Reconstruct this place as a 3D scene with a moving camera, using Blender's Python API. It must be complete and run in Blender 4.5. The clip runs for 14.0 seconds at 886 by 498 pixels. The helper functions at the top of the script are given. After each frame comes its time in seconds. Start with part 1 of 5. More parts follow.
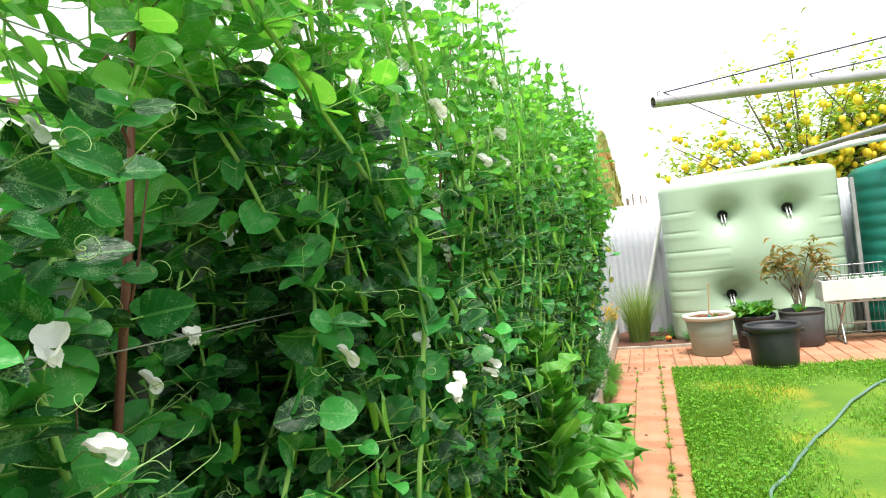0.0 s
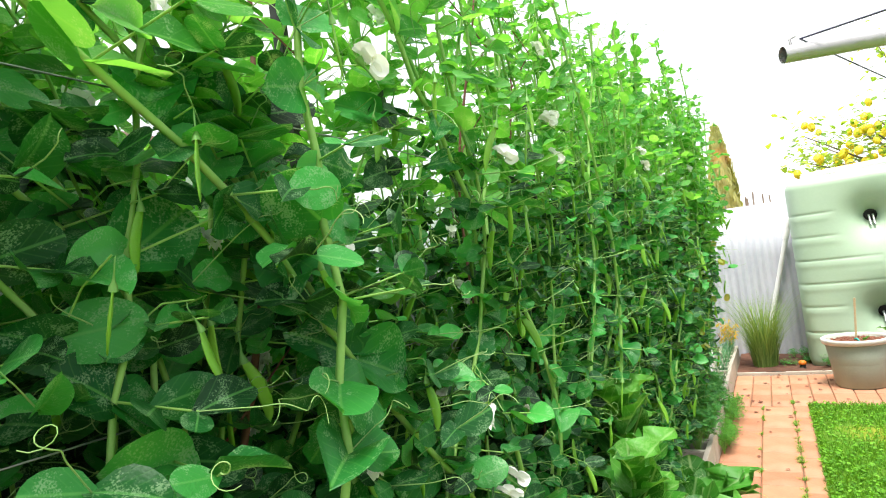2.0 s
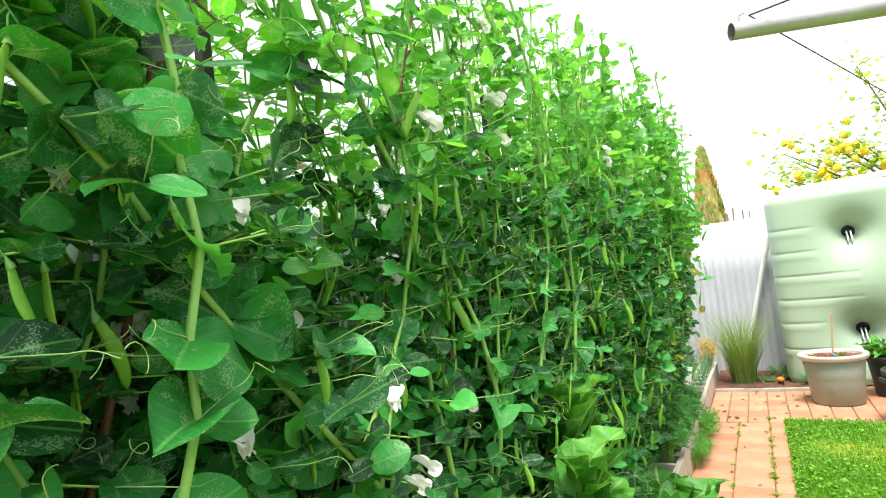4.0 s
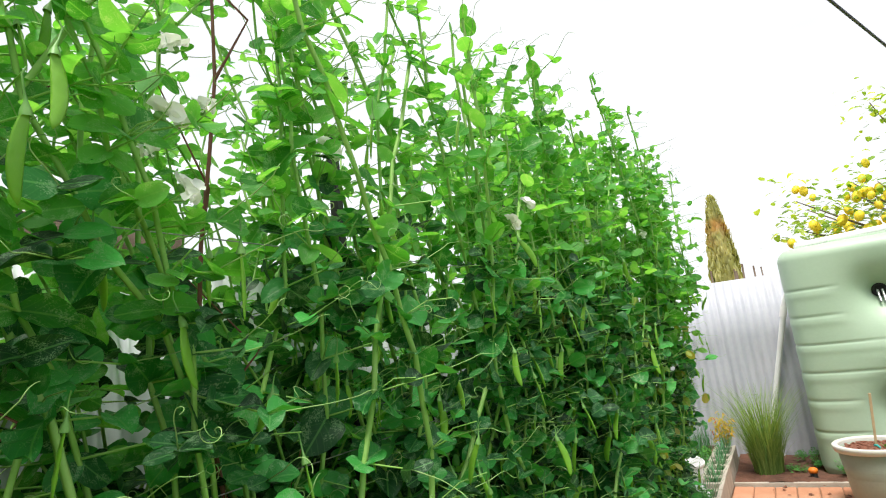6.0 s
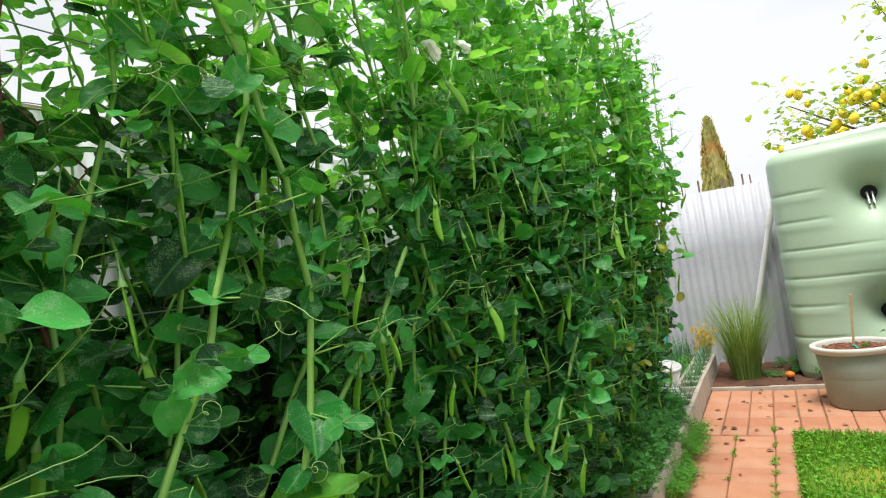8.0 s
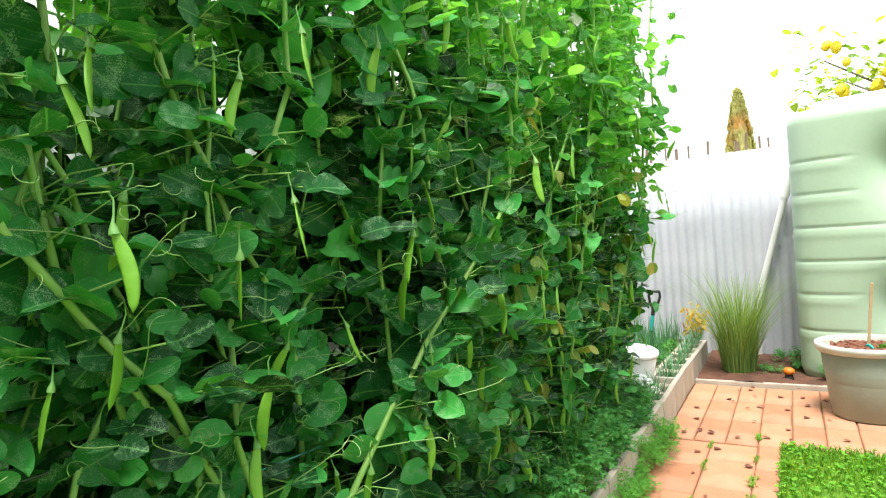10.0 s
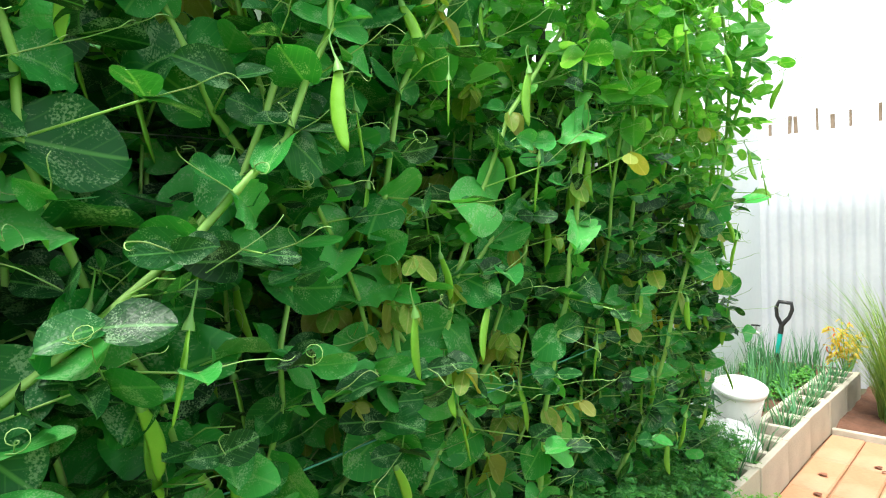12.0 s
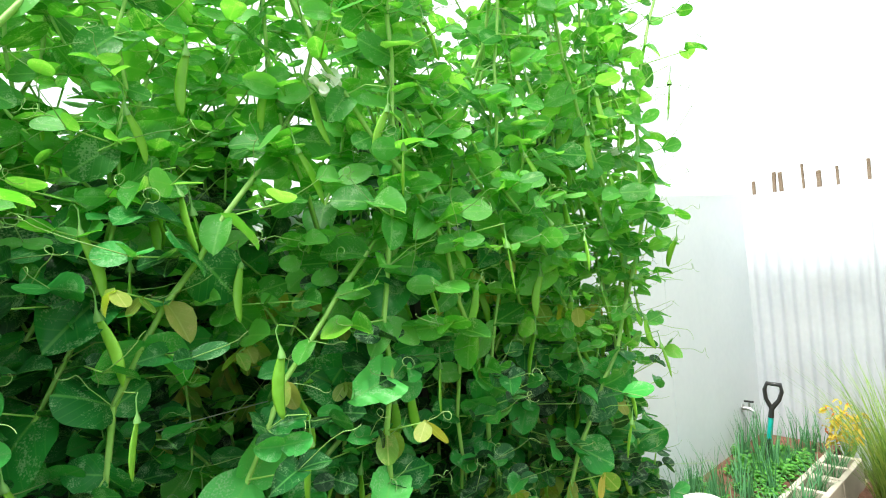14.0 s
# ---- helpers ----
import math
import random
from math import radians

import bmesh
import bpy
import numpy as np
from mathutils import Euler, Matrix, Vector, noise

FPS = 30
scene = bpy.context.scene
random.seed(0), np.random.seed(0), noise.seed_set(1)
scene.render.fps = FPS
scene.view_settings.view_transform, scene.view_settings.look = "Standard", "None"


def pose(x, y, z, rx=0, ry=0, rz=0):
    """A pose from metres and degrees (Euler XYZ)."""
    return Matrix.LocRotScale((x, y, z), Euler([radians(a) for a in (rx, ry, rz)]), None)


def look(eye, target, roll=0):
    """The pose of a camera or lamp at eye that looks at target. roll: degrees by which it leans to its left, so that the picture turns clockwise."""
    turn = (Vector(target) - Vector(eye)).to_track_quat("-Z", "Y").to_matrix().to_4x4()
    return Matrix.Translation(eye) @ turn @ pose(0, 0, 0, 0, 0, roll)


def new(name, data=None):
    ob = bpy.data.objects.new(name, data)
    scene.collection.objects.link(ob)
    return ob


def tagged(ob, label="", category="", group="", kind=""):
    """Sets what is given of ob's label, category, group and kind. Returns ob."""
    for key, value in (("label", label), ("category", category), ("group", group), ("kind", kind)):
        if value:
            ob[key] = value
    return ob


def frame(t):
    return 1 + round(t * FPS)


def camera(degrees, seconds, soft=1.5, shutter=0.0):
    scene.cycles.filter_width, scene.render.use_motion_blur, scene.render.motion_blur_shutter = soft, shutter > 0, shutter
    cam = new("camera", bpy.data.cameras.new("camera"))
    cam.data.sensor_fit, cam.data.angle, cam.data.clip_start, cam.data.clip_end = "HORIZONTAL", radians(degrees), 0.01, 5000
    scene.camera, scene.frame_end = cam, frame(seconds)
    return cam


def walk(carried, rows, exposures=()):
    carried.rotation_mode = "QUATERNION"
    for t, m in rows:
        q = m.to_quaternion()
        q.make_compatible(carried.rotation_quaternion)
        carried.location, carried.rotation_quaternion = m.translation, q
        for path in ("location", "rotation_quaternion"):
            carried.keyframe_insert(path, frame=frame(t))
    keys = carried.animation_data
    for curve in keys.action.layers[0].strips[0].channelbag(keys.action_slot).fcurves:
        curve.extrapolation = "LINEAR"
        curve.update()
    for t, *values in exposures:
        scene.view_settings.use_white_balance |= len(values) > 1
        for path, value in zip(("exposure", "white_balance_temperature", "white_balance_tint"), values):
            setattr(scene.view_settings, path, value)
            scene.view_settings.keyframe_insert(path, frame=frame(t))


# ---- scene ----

# camera and walk: seconds, x, y, z, yaw, pitch, lean to the right
cam = camera(74.0, 14.0, soft=1.1)
PATH = [
    (0, 0.044, -0.287, 1.418, 19.03, 0.49, 6.60),
    (0.5, 0.004, -0.052, 1.442, 21.41, 0.69, 6.50),
    (1, -0.015, 0.118, 1.441, 24.55, 1.37, 6.60),
    (1.5, 0.012, 0.314, 1.463, 27.14, 2.03, 7.00),
    (2, 0.040, 0.361, 1.471, 28.90, 2.23, 7.30),
    (2.2, -0.002, 0.325, 1.467, 29.25, 2.87, 8.00),
    (4.3, 0.114, 0.595, 1.374, 27.64, 3.76, 6.20),
    (4.5, 0.115, 0.689, 1.388, 27.30, 3.87, 7.10),
    (5, 0.082, 0.945, 1.411, 27.72, 4.88, 6.90),
    (5.5, 0.123, 1.205, 1.400, 28.32, 7.35, 7.40),
    (6, 0.170, 1.419, 1.510, 28.47, 9.27, 7.50),
    (6.5, 0.197, 1.419, 1.487, 28.90, 10.14, 8.60),
    (7, 0.093, 1.329, 1.455, 29.51, 6.40, 7.90),
    (7.5, 0.119, 1.450, 1.375, 29.88, 4.04, 8.10),
    (8, 0.205, 1.673, 1.322, 29.02, 2.61, 8.30),
    (8.5, 0.245, 1.794, 1.260, 27.68, 0.11, 8.00),
    (9, 0.208, 2.077, 1.216, 27.04, -1.75, 6.40),
    (9.2, 0.211, 2.181, 1.226, 27.45, -1.46, 5.70),
    (11.3, 0.344, 3.119, 1.163, 39.90, -0.61, 3.60),
    (11.5, 0.327, 3.248, 1.163, 41.53, -0.65, 3.37),
    (12, 0.320, 3.512, 1.179, 44.89, -1.81, 2.05),
    (12.5, 0.273, 3.446, 1.278, 45.67, -2.81, 3.41),
    (13, 0.449, 3.713, 1.399, 47.76, -1.89, 4.42),
    (13.5, 0.513, 3.983, 1.542, 48.22, -1.84, 5.60),
    (14, 0.553, 4.007, 1.633, 48.22, -0.34, 5.25),
]
EXPOSURES = [(0.0, 0.5, 6500, 10), (2.0, 0.62, 6500, 10), (4.5, 0.68, 6500, 9), (5.5, 0.32, 6500, 10), (6.5, -0.05, 6500, 12), (7.5, -0.16, 6500, 12), (8.0, -0.04, 6500, 11), (9.0, 0.35, 6500, 10), (11.5, 0.85, 6450, 5), (12.5, 0.92, 6450, 3), (14.0, 0.85, 6450, 3)]
walk(cam, [(t, pose(x, y, z, 90 + pitch, 0, yaw) @ pose(0, 0, 0, 0, 0, -lean)) for t, x, y, z, yaw, pitch, lean in PATH], EXPOSURES)

# ---- sky and sun: thin bright cloud over a pale blue sky ----
SUN_UP, SUN_TURN = 69.0, 162.0
world = bpy.data.worlds.new("sky")
scene.world = world
world.use_nodes = True
wn, wl = world.node_tree.nodes, world.node_tree.links
wn.clear()
sky = wn.new("ShaderNodeTexSky")
sky.sky_type, sky.sun_disc = "NISHITA", False
sky.sun_elevation, sky.sun_rotation = radians(SUN_UP), radians(SUN_TURN)
coords = wn.new("ShaderNodeTexCoord")
stretch = wn.new("ShaderNodeMapping")
stretch.inputs["Scale"].default_value = (1.0, 1.0, 2.6)
clouds = wn.new("ShaderNodeTexNoise")
clouds.inputs["Scale"].default_value, clouds.inputs["Detail"].default_value = 1.6, 5.0
ramp = wn.new("ShaderNodeValToRGB")
ramp.color_ramp.elements[0].position, ramp.color_ramp.elements[0].color = 0.30, (0.74, 0.74, 0.74, 1)
ramp.color_ramp.elements[1].position, ramp.color_ramp.elements[1].color = 0.56, (1, 1, 1, 1)
veil = wn.new("ShaderNodeMix")
veil.data_type = "RGBA"
veil.inputs["B"].default_value = (11.2, 11.5, 11.8, 1)
backdrop = wn.new("ShaderNodeBackground")
backdrop.inputs["Strength"].default_value = 0.089
wout = wn.new("ShaderNodeOutputWorld")
wl.new(coords.outputs["Generated"], stretch.inputs["Vector"])
wl.new(stretch.outputs["Vector"], clouds.inputs["Vector"])
wl.new(clouds.outputs["Fac"], ramp.inputs["Fac"])
wl.new(ramp.outputs["Color"], veil.inputs["Factor"])
wl.new(sky.outputs["Color"], veil.inputs["A"])
wl.new(veil.outputs["Result"], backdrop.inputs["Color"])
wl.new(backdrop.outputs["Background"], wout.inputs["Surface"])

sun_data = bpy.data.lights.new("sun", "SUN")
sun_data.energy, sun_data.angle, sun_data.color = 4.5, radians(18), (1.0, 0.96, 0.90)
sun = new("sun", sun_data)
su, st = radians(SUN_UP), radians(SUN_TURN)
sun_way = Vector((math.sin(st) * math.cos(su), math.cos(st) * math.cos(su), math.sin(su)))
sun.matrix_world = look(sun_way * 30, (0, 0, 0))


# ---- materials ----
def material(name, dark, light, rough=0.6, metal=0.0, grain=8.0, spread=1.0, bump=0.15, fine=60.0, coords_from="Object", stain=None, stain_amount=0.0, random_mix=0.0, through_light=0.0, glow_tint=None):
    """Two-scale noise between two colours, with fine relief. random_mix: part of the variation that goes by object or island."""
    m = bpy.data.materials.new(name)
    m.use_nodes = True
    n, l = m.node_tree.nodes, m.node_tree.links
    n.clear()
    out = n.new("ShaderNodeOutputMaterial")
    bsdf = n.new("ShaderNodeBsdfPrincipled")
    tc = n.new("ShaderNodeTexCoord")
    big, small = n.new("ShaderNodeTexNoise"), n.new("ShaderNodeTexNoise")
    big.inputs["Scale"].default_value, big.inputs["Detail"].default_value = grain, 4.0
    small.inputs["Scale"].default_value, small.inputs["Detail"].default_value = fine, 3.0
    for t in (big, small):
        l.new(tc.outputs[coords_from], t.inputs["Vector"])
    add = n.new("ShaderNodeMath")
    add.operation = "MULTIPLY_ADD"
    add.inputs[1].default_value = 0.35
    l.new(small.outputs["Fac"], add.inputs[0])
    l.new(big.outputs["Fac"], add.inputs[2])
    rmp = n.new("ShaderNodeMapRange")
    rmp.inputs["From Min"].default_value, rmp.inputs["From Max"].default_value = 0.675 - 0.33 * spread, 0.675 + 0.33 * spread
    l.new(add.outputs[0], rmp.inputs["Value"])
    fac = rmp.outputs["Result"]
    if random_mix:
        info = n.new("ShaderNodeObjectInfo") if coords_from == "Object" else n.new("ShaderNodeNewGeometry")
        rnd = info.outputs["Random"] if coords_from == "Object" else info.outputs["Random Per Island"]
        mixf = n.new("ShaderNodeMix")
        mixf.inputs["Factor"].default_value = random_mix
        l.new(fac, mixf.inputs["A"])
        l.new(rnd, mixf.inputs["B"])
        fac = mixf.outputs["Result"]
    mix = n.new("ShaderNodeMix")
    mix.data_type = "RGBA"
    mix.inputs["A"].default_value, mix.inputs["B"].default_value = (*dark, 1), (*light, 1)
    l.new(fac, mix.inputs["Factor"])
    colour = mix.outputs["Result"]
    if stain:
        spots = n.new("ShaderNodeTexNoise")
        spots.inputs["Scale"].default_value, spots.inputs["Detail"].default_value = grain * 0.37, 6.0
        l.new(tc.outputs[coords_from], spots.inputs["Vector"])
        edge = n.new("ShaderNodeMapRange")
        edge.inputs["From Min"].default_value, edge.inputs["From Max"].default_value = 0.52, 0.68
        edge.inputs["To Max"].default_value = stain_amount
        l.new(spots.outputs["Fac"], edge.inputs["Value"])
        over = n.new("ShaderNodeMix")
        over.data_type = "RGBA"
        over.inputs["B"].default_value = (*stain, 1)
        l.new(edge.outputs["Result"], over.inputs["Factor"])
        l.new(colour, over.inputs["A"])
        colour = over.outputs["Result"]
    l.new(colour, bsdf.inputs["Base Color"])
    bsdf.inputs["Roughness"].default_value, bsdf.inputs["Metallic"].default_value = rough, metal
    if bump:
        b = n.new("ShaderNodeBump")
        b.inputs["Strength"].default_value, b.inputs["Distance"].default_value = bump, 0.01
        l.new(small.outputs["Fac"], b.inputs["Height"])
        l.new(b.outputs["Normal"], bsdf.inputs["Normal"])
    surface = bsdf.outputs["BSDF"]
    if through_light:
        tr = n.new("ShaderNodeBsdfTranslucent")
        tint = n.new("ShaderNodeMix")
        tint.data_type, tint.blend_type = "RGBA", "MULTIPLY"
        tint.inputs["Factor"].default_value = 1.0
        tint.inputs["B"].default_value = (*(glow_tint or (1.6, 1.5, 0.6)), 1)
        l.new(colour, tint.inputs["A"])
        l.new(tint.outputs["Result"], tr.inputs["Color"])
        ms = n.new("ShaderNodeMixShader")
        ms.inputs["Fac"].default_value = through_light
        l.new(surface, ms.inputs[1])
        l.new(tr.outputs["BSDF"], ms.inputs[2])
        surface = ms.outputs["Shader"]
    l.new(surface, out.inputs["Surface"])
    return m


def leaf_material(name, low, mid, high, vein, fleck, rough=0.46, through_light=0.35, single=False):
    """A leaf: colour by leaf, paler radiating veins and silvery flecks by its own UV map."""
    m = bpy.data.materials.new(name)
    m.use_nodes = True
    n, l = m.node_tree.nodes, m.node_tree.links
    n.clear()
    out, bsdf = n.new("ShaderNodeOutputMaterial"), n.new("ShaderNodeBsdfPrincipled")
    geo, tc = n.new("ShaderNodeNewGeometry"), n.new("ShaderNodeTexCoord")
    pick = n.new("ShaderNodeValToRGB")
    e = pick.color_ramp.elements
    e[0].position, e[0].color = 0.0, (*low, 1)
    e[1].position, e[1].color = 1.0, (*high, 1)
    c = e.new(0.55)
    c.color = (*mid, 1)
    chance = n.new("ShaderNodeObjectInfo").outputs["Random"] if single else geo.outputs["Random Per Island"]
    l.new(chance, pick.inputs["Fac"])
    seed = n.new("ShaderNodeMath")
    seed.operation = "MULTIPLY"
    seed.inputs[1].default_value = 60.0
    l.new(chance, seed.inputs[0])
    sep = n.new("ShaderNodeSeparateXYZ")
    l.new(tc.outputs["UV"], sep.inputs[0])
    off = n.new("ShaderNodeMath")
    off.operation = "SUBTRACT"
    off.inputs[1].default_value = 0.5
    l.new(sep.outputs["X"], off.inputs[0])
    ab = n.new("ShaderNodeMath")
    ab.operation = "ABSOLUTE"
    l.new(off.outputs[0], ab.inputs[0])
    # side veins run slanting off the midrib
    slant = n.new("ShaderNodeMath")
    slant.operation = "MULTIPLY_ADD"
    slant.inputs[1].default_value = -1.1
    l.new(ab.outputs[0], slant.inputs[0])
    l.new(sep.outputs["Y"], slant.inputs[2])
    wave = n.new("ShaderNodeMath")
    wave.operation = "MULTIPLY"
    wave.inputs[1].default_value = 34.0
    l.new(slant.outputs[0], wave.inputs[0])
    sn = n.new("ShaderNodeMath")
    sn.operation = "SINE"
    l.new(wave.outputs[0], sn.inputs[0])
    lines = n.new("ShaderNodeMapRange")
    lines.inputs["From Min"].default_value, lines.inputs["From Max"].default_value = 0.80, 1.0
    lines.inputs["To Max"].default_value = 0.13
    l.new(sn.outputs[0], lines.inputs["Value"])
    rib = n.new("ShaderNodeMapRange")
    rib.inputs["From Min"].default_value, rib.inputs["From Max"].default_value = 0.035, 0.012
    rib.inputs["To Max"].default_value = 0.5
    l.new(ab.outputs[0], rib.inputs["Value"])
    both = n.new("ShaderNodeMath")
    both.operation = "MAXIMUM"
    l.new(lines.outputs["Result"], both.inputs[0])
    l.new(rib.outputs["Result"], both.inputs[1])
    veins = n.new("ShaderNodeMix")
    veins.data_type = "RGBA"
    veins.inputs["B"].default_value = (*vein, 1)
    l.new(both.outputs[0], veins.inputs["Factor"])
    l.new(pick.outputs["Color"], veins.inputs["A"])
    specks, zone, crinkle = (n.new("ShaderNodeTexNoise") for k in range(3))
    for t, scale, detail in ((specks, 34.0, 3.0), (zone, 3.2, 1.0), (crinkle, 7.0, 2.0)):
        t.noise_dimensions = "4D"
        t.inputs["Scale"].default_value, t.inputs["Detail"].default_value = scale, detail
        l.new(tc.outputs["UV"], t.inputs["Vector"])
        l.new(seed.outputs[0], t.inputs["W"])
    prod = n.new("ShaderNodeMath")
    prod.operation = "MULTIPLY"
    l.new(specks.outputs["Fac"], prod.inputs[0])
    l.new(zone.outputs["Fac"], prod.inputs[1])
    sharp = n.new("ShaderNodeMapRange")
    sharp.inputs["From Min"].default_value, sharp.inputs["From Max"].default_value = 0.28, 0.37
    sharp.inputs["To Max"].default_value = 0.5
    l.new(prod.outputs[0], sharp.inputs["Value"])
    flecked = n.new("ShaderNodeMix")
    flecked.data_type = "RGBA"
    flecked.inputs["B"].default_value = (*fleck, 1)
    l.new(sharp.outputs["Result"], flecked.inputs["Factor"])
    l.new(veins.outputs["Result"], flecked.inputs["A"])
    colour = flecked.outputs["Result"]
    l.new(colour, bsdf.inputs["Base Color"])
    bsdf.inputs["Roughness"].default_value = rough
    bsdf.inputs["Specular IOR Level"].default_value = 0.27
    b = n.new("ShaderNodeBump")
    b.inputs["Strength"].default_value, b.inputs["Distance"].default_value = 0.3, 0.001
    relief = n.new("ShaderNodeMath")
    relief.operation = "MULTIPLY_ADD"
    relief.inputs[1].default_value = 6.0
    l.new(crinkle.outputs["Fac"], relief.inputs[0])
    l.new(both.outputs[0], relief.inputs[2])
    l.new(relief.outputs[0], b.inputs["Height"])
    l.new(b.outputs["Normal"], bsdf.inputs["Normal"])
    tr = n.new("ShaderNodeBsdfTranslucent")
    tint = n.new("ShaderNodeMix")
    tint.data_type, tint.blend_type = "RGBA", "MULTIPLY"
    tint.inputs["Factor"].default_value, tint.inputs["B"].default_value = 1.0, (2.6, 2.1, 0.9, 1)
    l.new(colour, tint.inputs["A"])
    l.new(tint.outputs["Result"], tr.inputs["Color"])
    ms = n.new("ShaderNodeMixShader")
    ms.inputs["Fac"].default_value = through_light
    l.new(bsdf.outputs["BSDF"], ms.inputs[1])
    l.new(tr.outputs["BSDF"], ms.inputs[2])
    l.new(ms.outputs["Shader"], out.inputs["Surface"])
    return m


# shade put into the colour: down to near black, so hedge gaps read dark
PEA_LEAF_SHADED = leaf_material("pea_leaf_shaded", (0.003, 0.022, 0.006), (0.011, 0.110, 0.020), (0.060, 0.38, 0.065), (0.12, 0.36, 0.09), (0.26, 0.44, 0.24), rough=0.42, through_light=0.19)
# the same leaf painted brighter, as lit, for stipules of the front stems
PEA_SINGLE_LIT = leaf_material("pea_single_leaf_lit", (0.009, 0.095, 0.020), (0.030, 0.25, 0.040), (0.10, 0.46, 0.10), (0.15, 0.45, 0.10), (0.32, 0.52, 0.30), rough=0.42, single=True, through_light=0.28)
# young tip green, brightened further to paint backlight into the upper leaves
PEA_TIP_BACKLIT = leaf_material("pea_tip_leaf_backlit", (0.03, 0.19, 0.022), (0.075, 0.33, 0.045), (0.15, 0.45, 0.10), (0.17, 0.44, 0.1), (0.30, 0.48, 0.27), through_light=0.46)
WITHERED = leaf_material("withered_leaf", (0.11, 0.26, 0.03), (0.20, 0.32, 0.05), (0.30, 0.31, 0.08), (0.40, 0.44, 0.16), (0.40, 0.36, 0.14))
SALAD = leaf_material("salad_leaf", (0.02, 0.12, 0.012), (0.05, 0.23, 0.022), (0.11, 0.35, 0.045), (0.32, 0.50, 0.22), (0.2, 0.4, 0.12), through_light=0.25)
HERB = leaf_material("herb_leaf", (0.025, 0.17, 0.03), (0.06, 0.28, 0.055), (0.12, 0.38, 0.10), (0.1, 0.28, 0.1), (0.2, 0.36, 0.2))
CITRUS = leaf_material("citrus_leaf", (0.08, 0.20, 0.025), (0.20, 0.36, 0.045), (0.42, 0.54, 0.09), (0.3, 0.42, 0.1), (0.3, 0.4, 0.12), rough=0.35, through_light=0.4)
SHRUB = leaf_material("shrub_leaf", (0.10, 0.12, 0.03), (0.22, 0.2, 0.07), (0.3, 0.17, 0.09), (0.3, 0.3, 0.12), (0.3, 0.25, 0.1))
PINE = material("cypress_green", (0.34, 0.40, 0.15), (0.62, 0.57, 0.26), 0.8, grain=1.2, fine=9, coords_from="Object", stain=(0.74, 0.38, 0.16), stain_amount=1.0, bump=0.0, through_light=0.35)
STEM = material("pea_stem", (0.20, 0.44, 0.07), (0.36, 0.60, 0.16), 0.5, grain=12, fine=90, bump=0.1, through_light=0.1)
TENDRIL = material("tendril", (0.18, 0.38, 0.08), (0.36, 0.52, 0.2), 0.5, bump=0.0)
POD = material("pea_pod", (0.15, 0.40, 0.03), (0.28, 0.56, 0.06), 0.38, grain=25, fine=120, bump=0.15, random_mix=0.5, through_light=0.22)
CALYX = material("calyx", (0.10, 0.28, 0.06), (0.2, 0.4, 0.1), 0.5, bump=0.0)
PETAL = material("petal", (0.87, 0.88, 0.83), (0.94, 0.94, 0.91), 0.6, grain=40, bump=0.1, through_light=0.28, glow_tint=(1, 1, 0.97))
TWIG = material("red_brown_twig", (0.10, 0.03, 0.02), (0.24, 0.09, 0.06), 0.6, grain=20)
WIRE = material("galvanised_wire", (0.3, 0.3, 0.3), (0.5, 0.5, 0.5), 0.4, metal=0.8, bump=0.0)
CABLE = material("blue_grey_line", (0.035, 0.035, 0.07), (0.08, 0.08, 0.13), 0.5, bump=0.0)
CORD = material("green_cord", (0.05, 0.25, 0.17), (0.1, 0.4, 0.3), 0.6, bump=0.0)
STAKE = material("weathered_stake", (0.12, 0.08, 0.05), (0.3, 0.22, 0.16), 0.85, grain=14, bump=0.4)
BLACK = material("black_stake", (0.012, 0.012, 0.014), (0.03, 0.03, 0.03), 0.5, bump=0.1)
PAVER = material("terracotta_paver", (0.37, 0.14, 0.07), (0.56, 0.28, 0.16), 0.85, grain=7, fine=55, bump=0.3, random_mix=0.45, stain=(0.5, 0.32, 0.22), stain_amount=0.4)
JOINT = material("sandy_joint", (0.17, 0.085, 0.045), (0.32, 0.18, 0.10), 0.95, grain=9, bump=0.5, stain=(0.07, 0.11, 0.02), stain_amount=0.5)
SOIL = material("red_brown_soil", (0.05, 0.022, 0.012), (0.17, 0.075, 0.045), 0.95, grain=7, fine=45, bump=0.8)
MULCH = material("bark_mulch", (0.10, 0.035, 0.02), (0.30, 0.12, 0.07), 0.9, grain=30, fine=90, bump=0.5, random_mix=0.6)
LAWN = material("mossy_lawn", (0.06, 0.17, 0.008), (0.15, 0.27, 0.014), 0.9, grain=3, fine=60, bump=0.8, stain=(0.36, 0.32, 0.02), stain_amount=0.95)
BLADE = material("grass_blade", (0.055, 0.19, 0.008), (0.20, 0.42, 0.025), 0.55, coords_from="Generated", grain=6, bump=0.0, random_mix=0.75, through_light=0.3)
CLOVER = leaf_material("clover_leaf", (0.06, 0.22, 0.012), (0.12, 0.34, 0.02), (0.20, 0.46, 0.04), (0.2, 0.42, 0.08), (0.24, 0.42, 0.12))
WEED = leaf_material("weed_leaf", (0.03, 0.17, 0.015), (0.08, 0.30, 0.03), (0.14, 0.42, 0.06), (0.2, 0.42, 0.1), (0.24, 0.42, 0.15))
CLUMP = material("ornamental_grass", (0.07, 0.19, 0.03), (0.32, 0.44, 0.12), 0.55, coords_from="Generated", grain=6, bump=0.0, random_mix=0.8, through_light=0.25)
ONION = material("onion_leaf", (0.04, 0.16, 0.06), (0.11, 0.30, 0.13), 0.45, coords_from="Generated", grain=6, bump=0.0, random_mix=0.8, through_light=0.15)
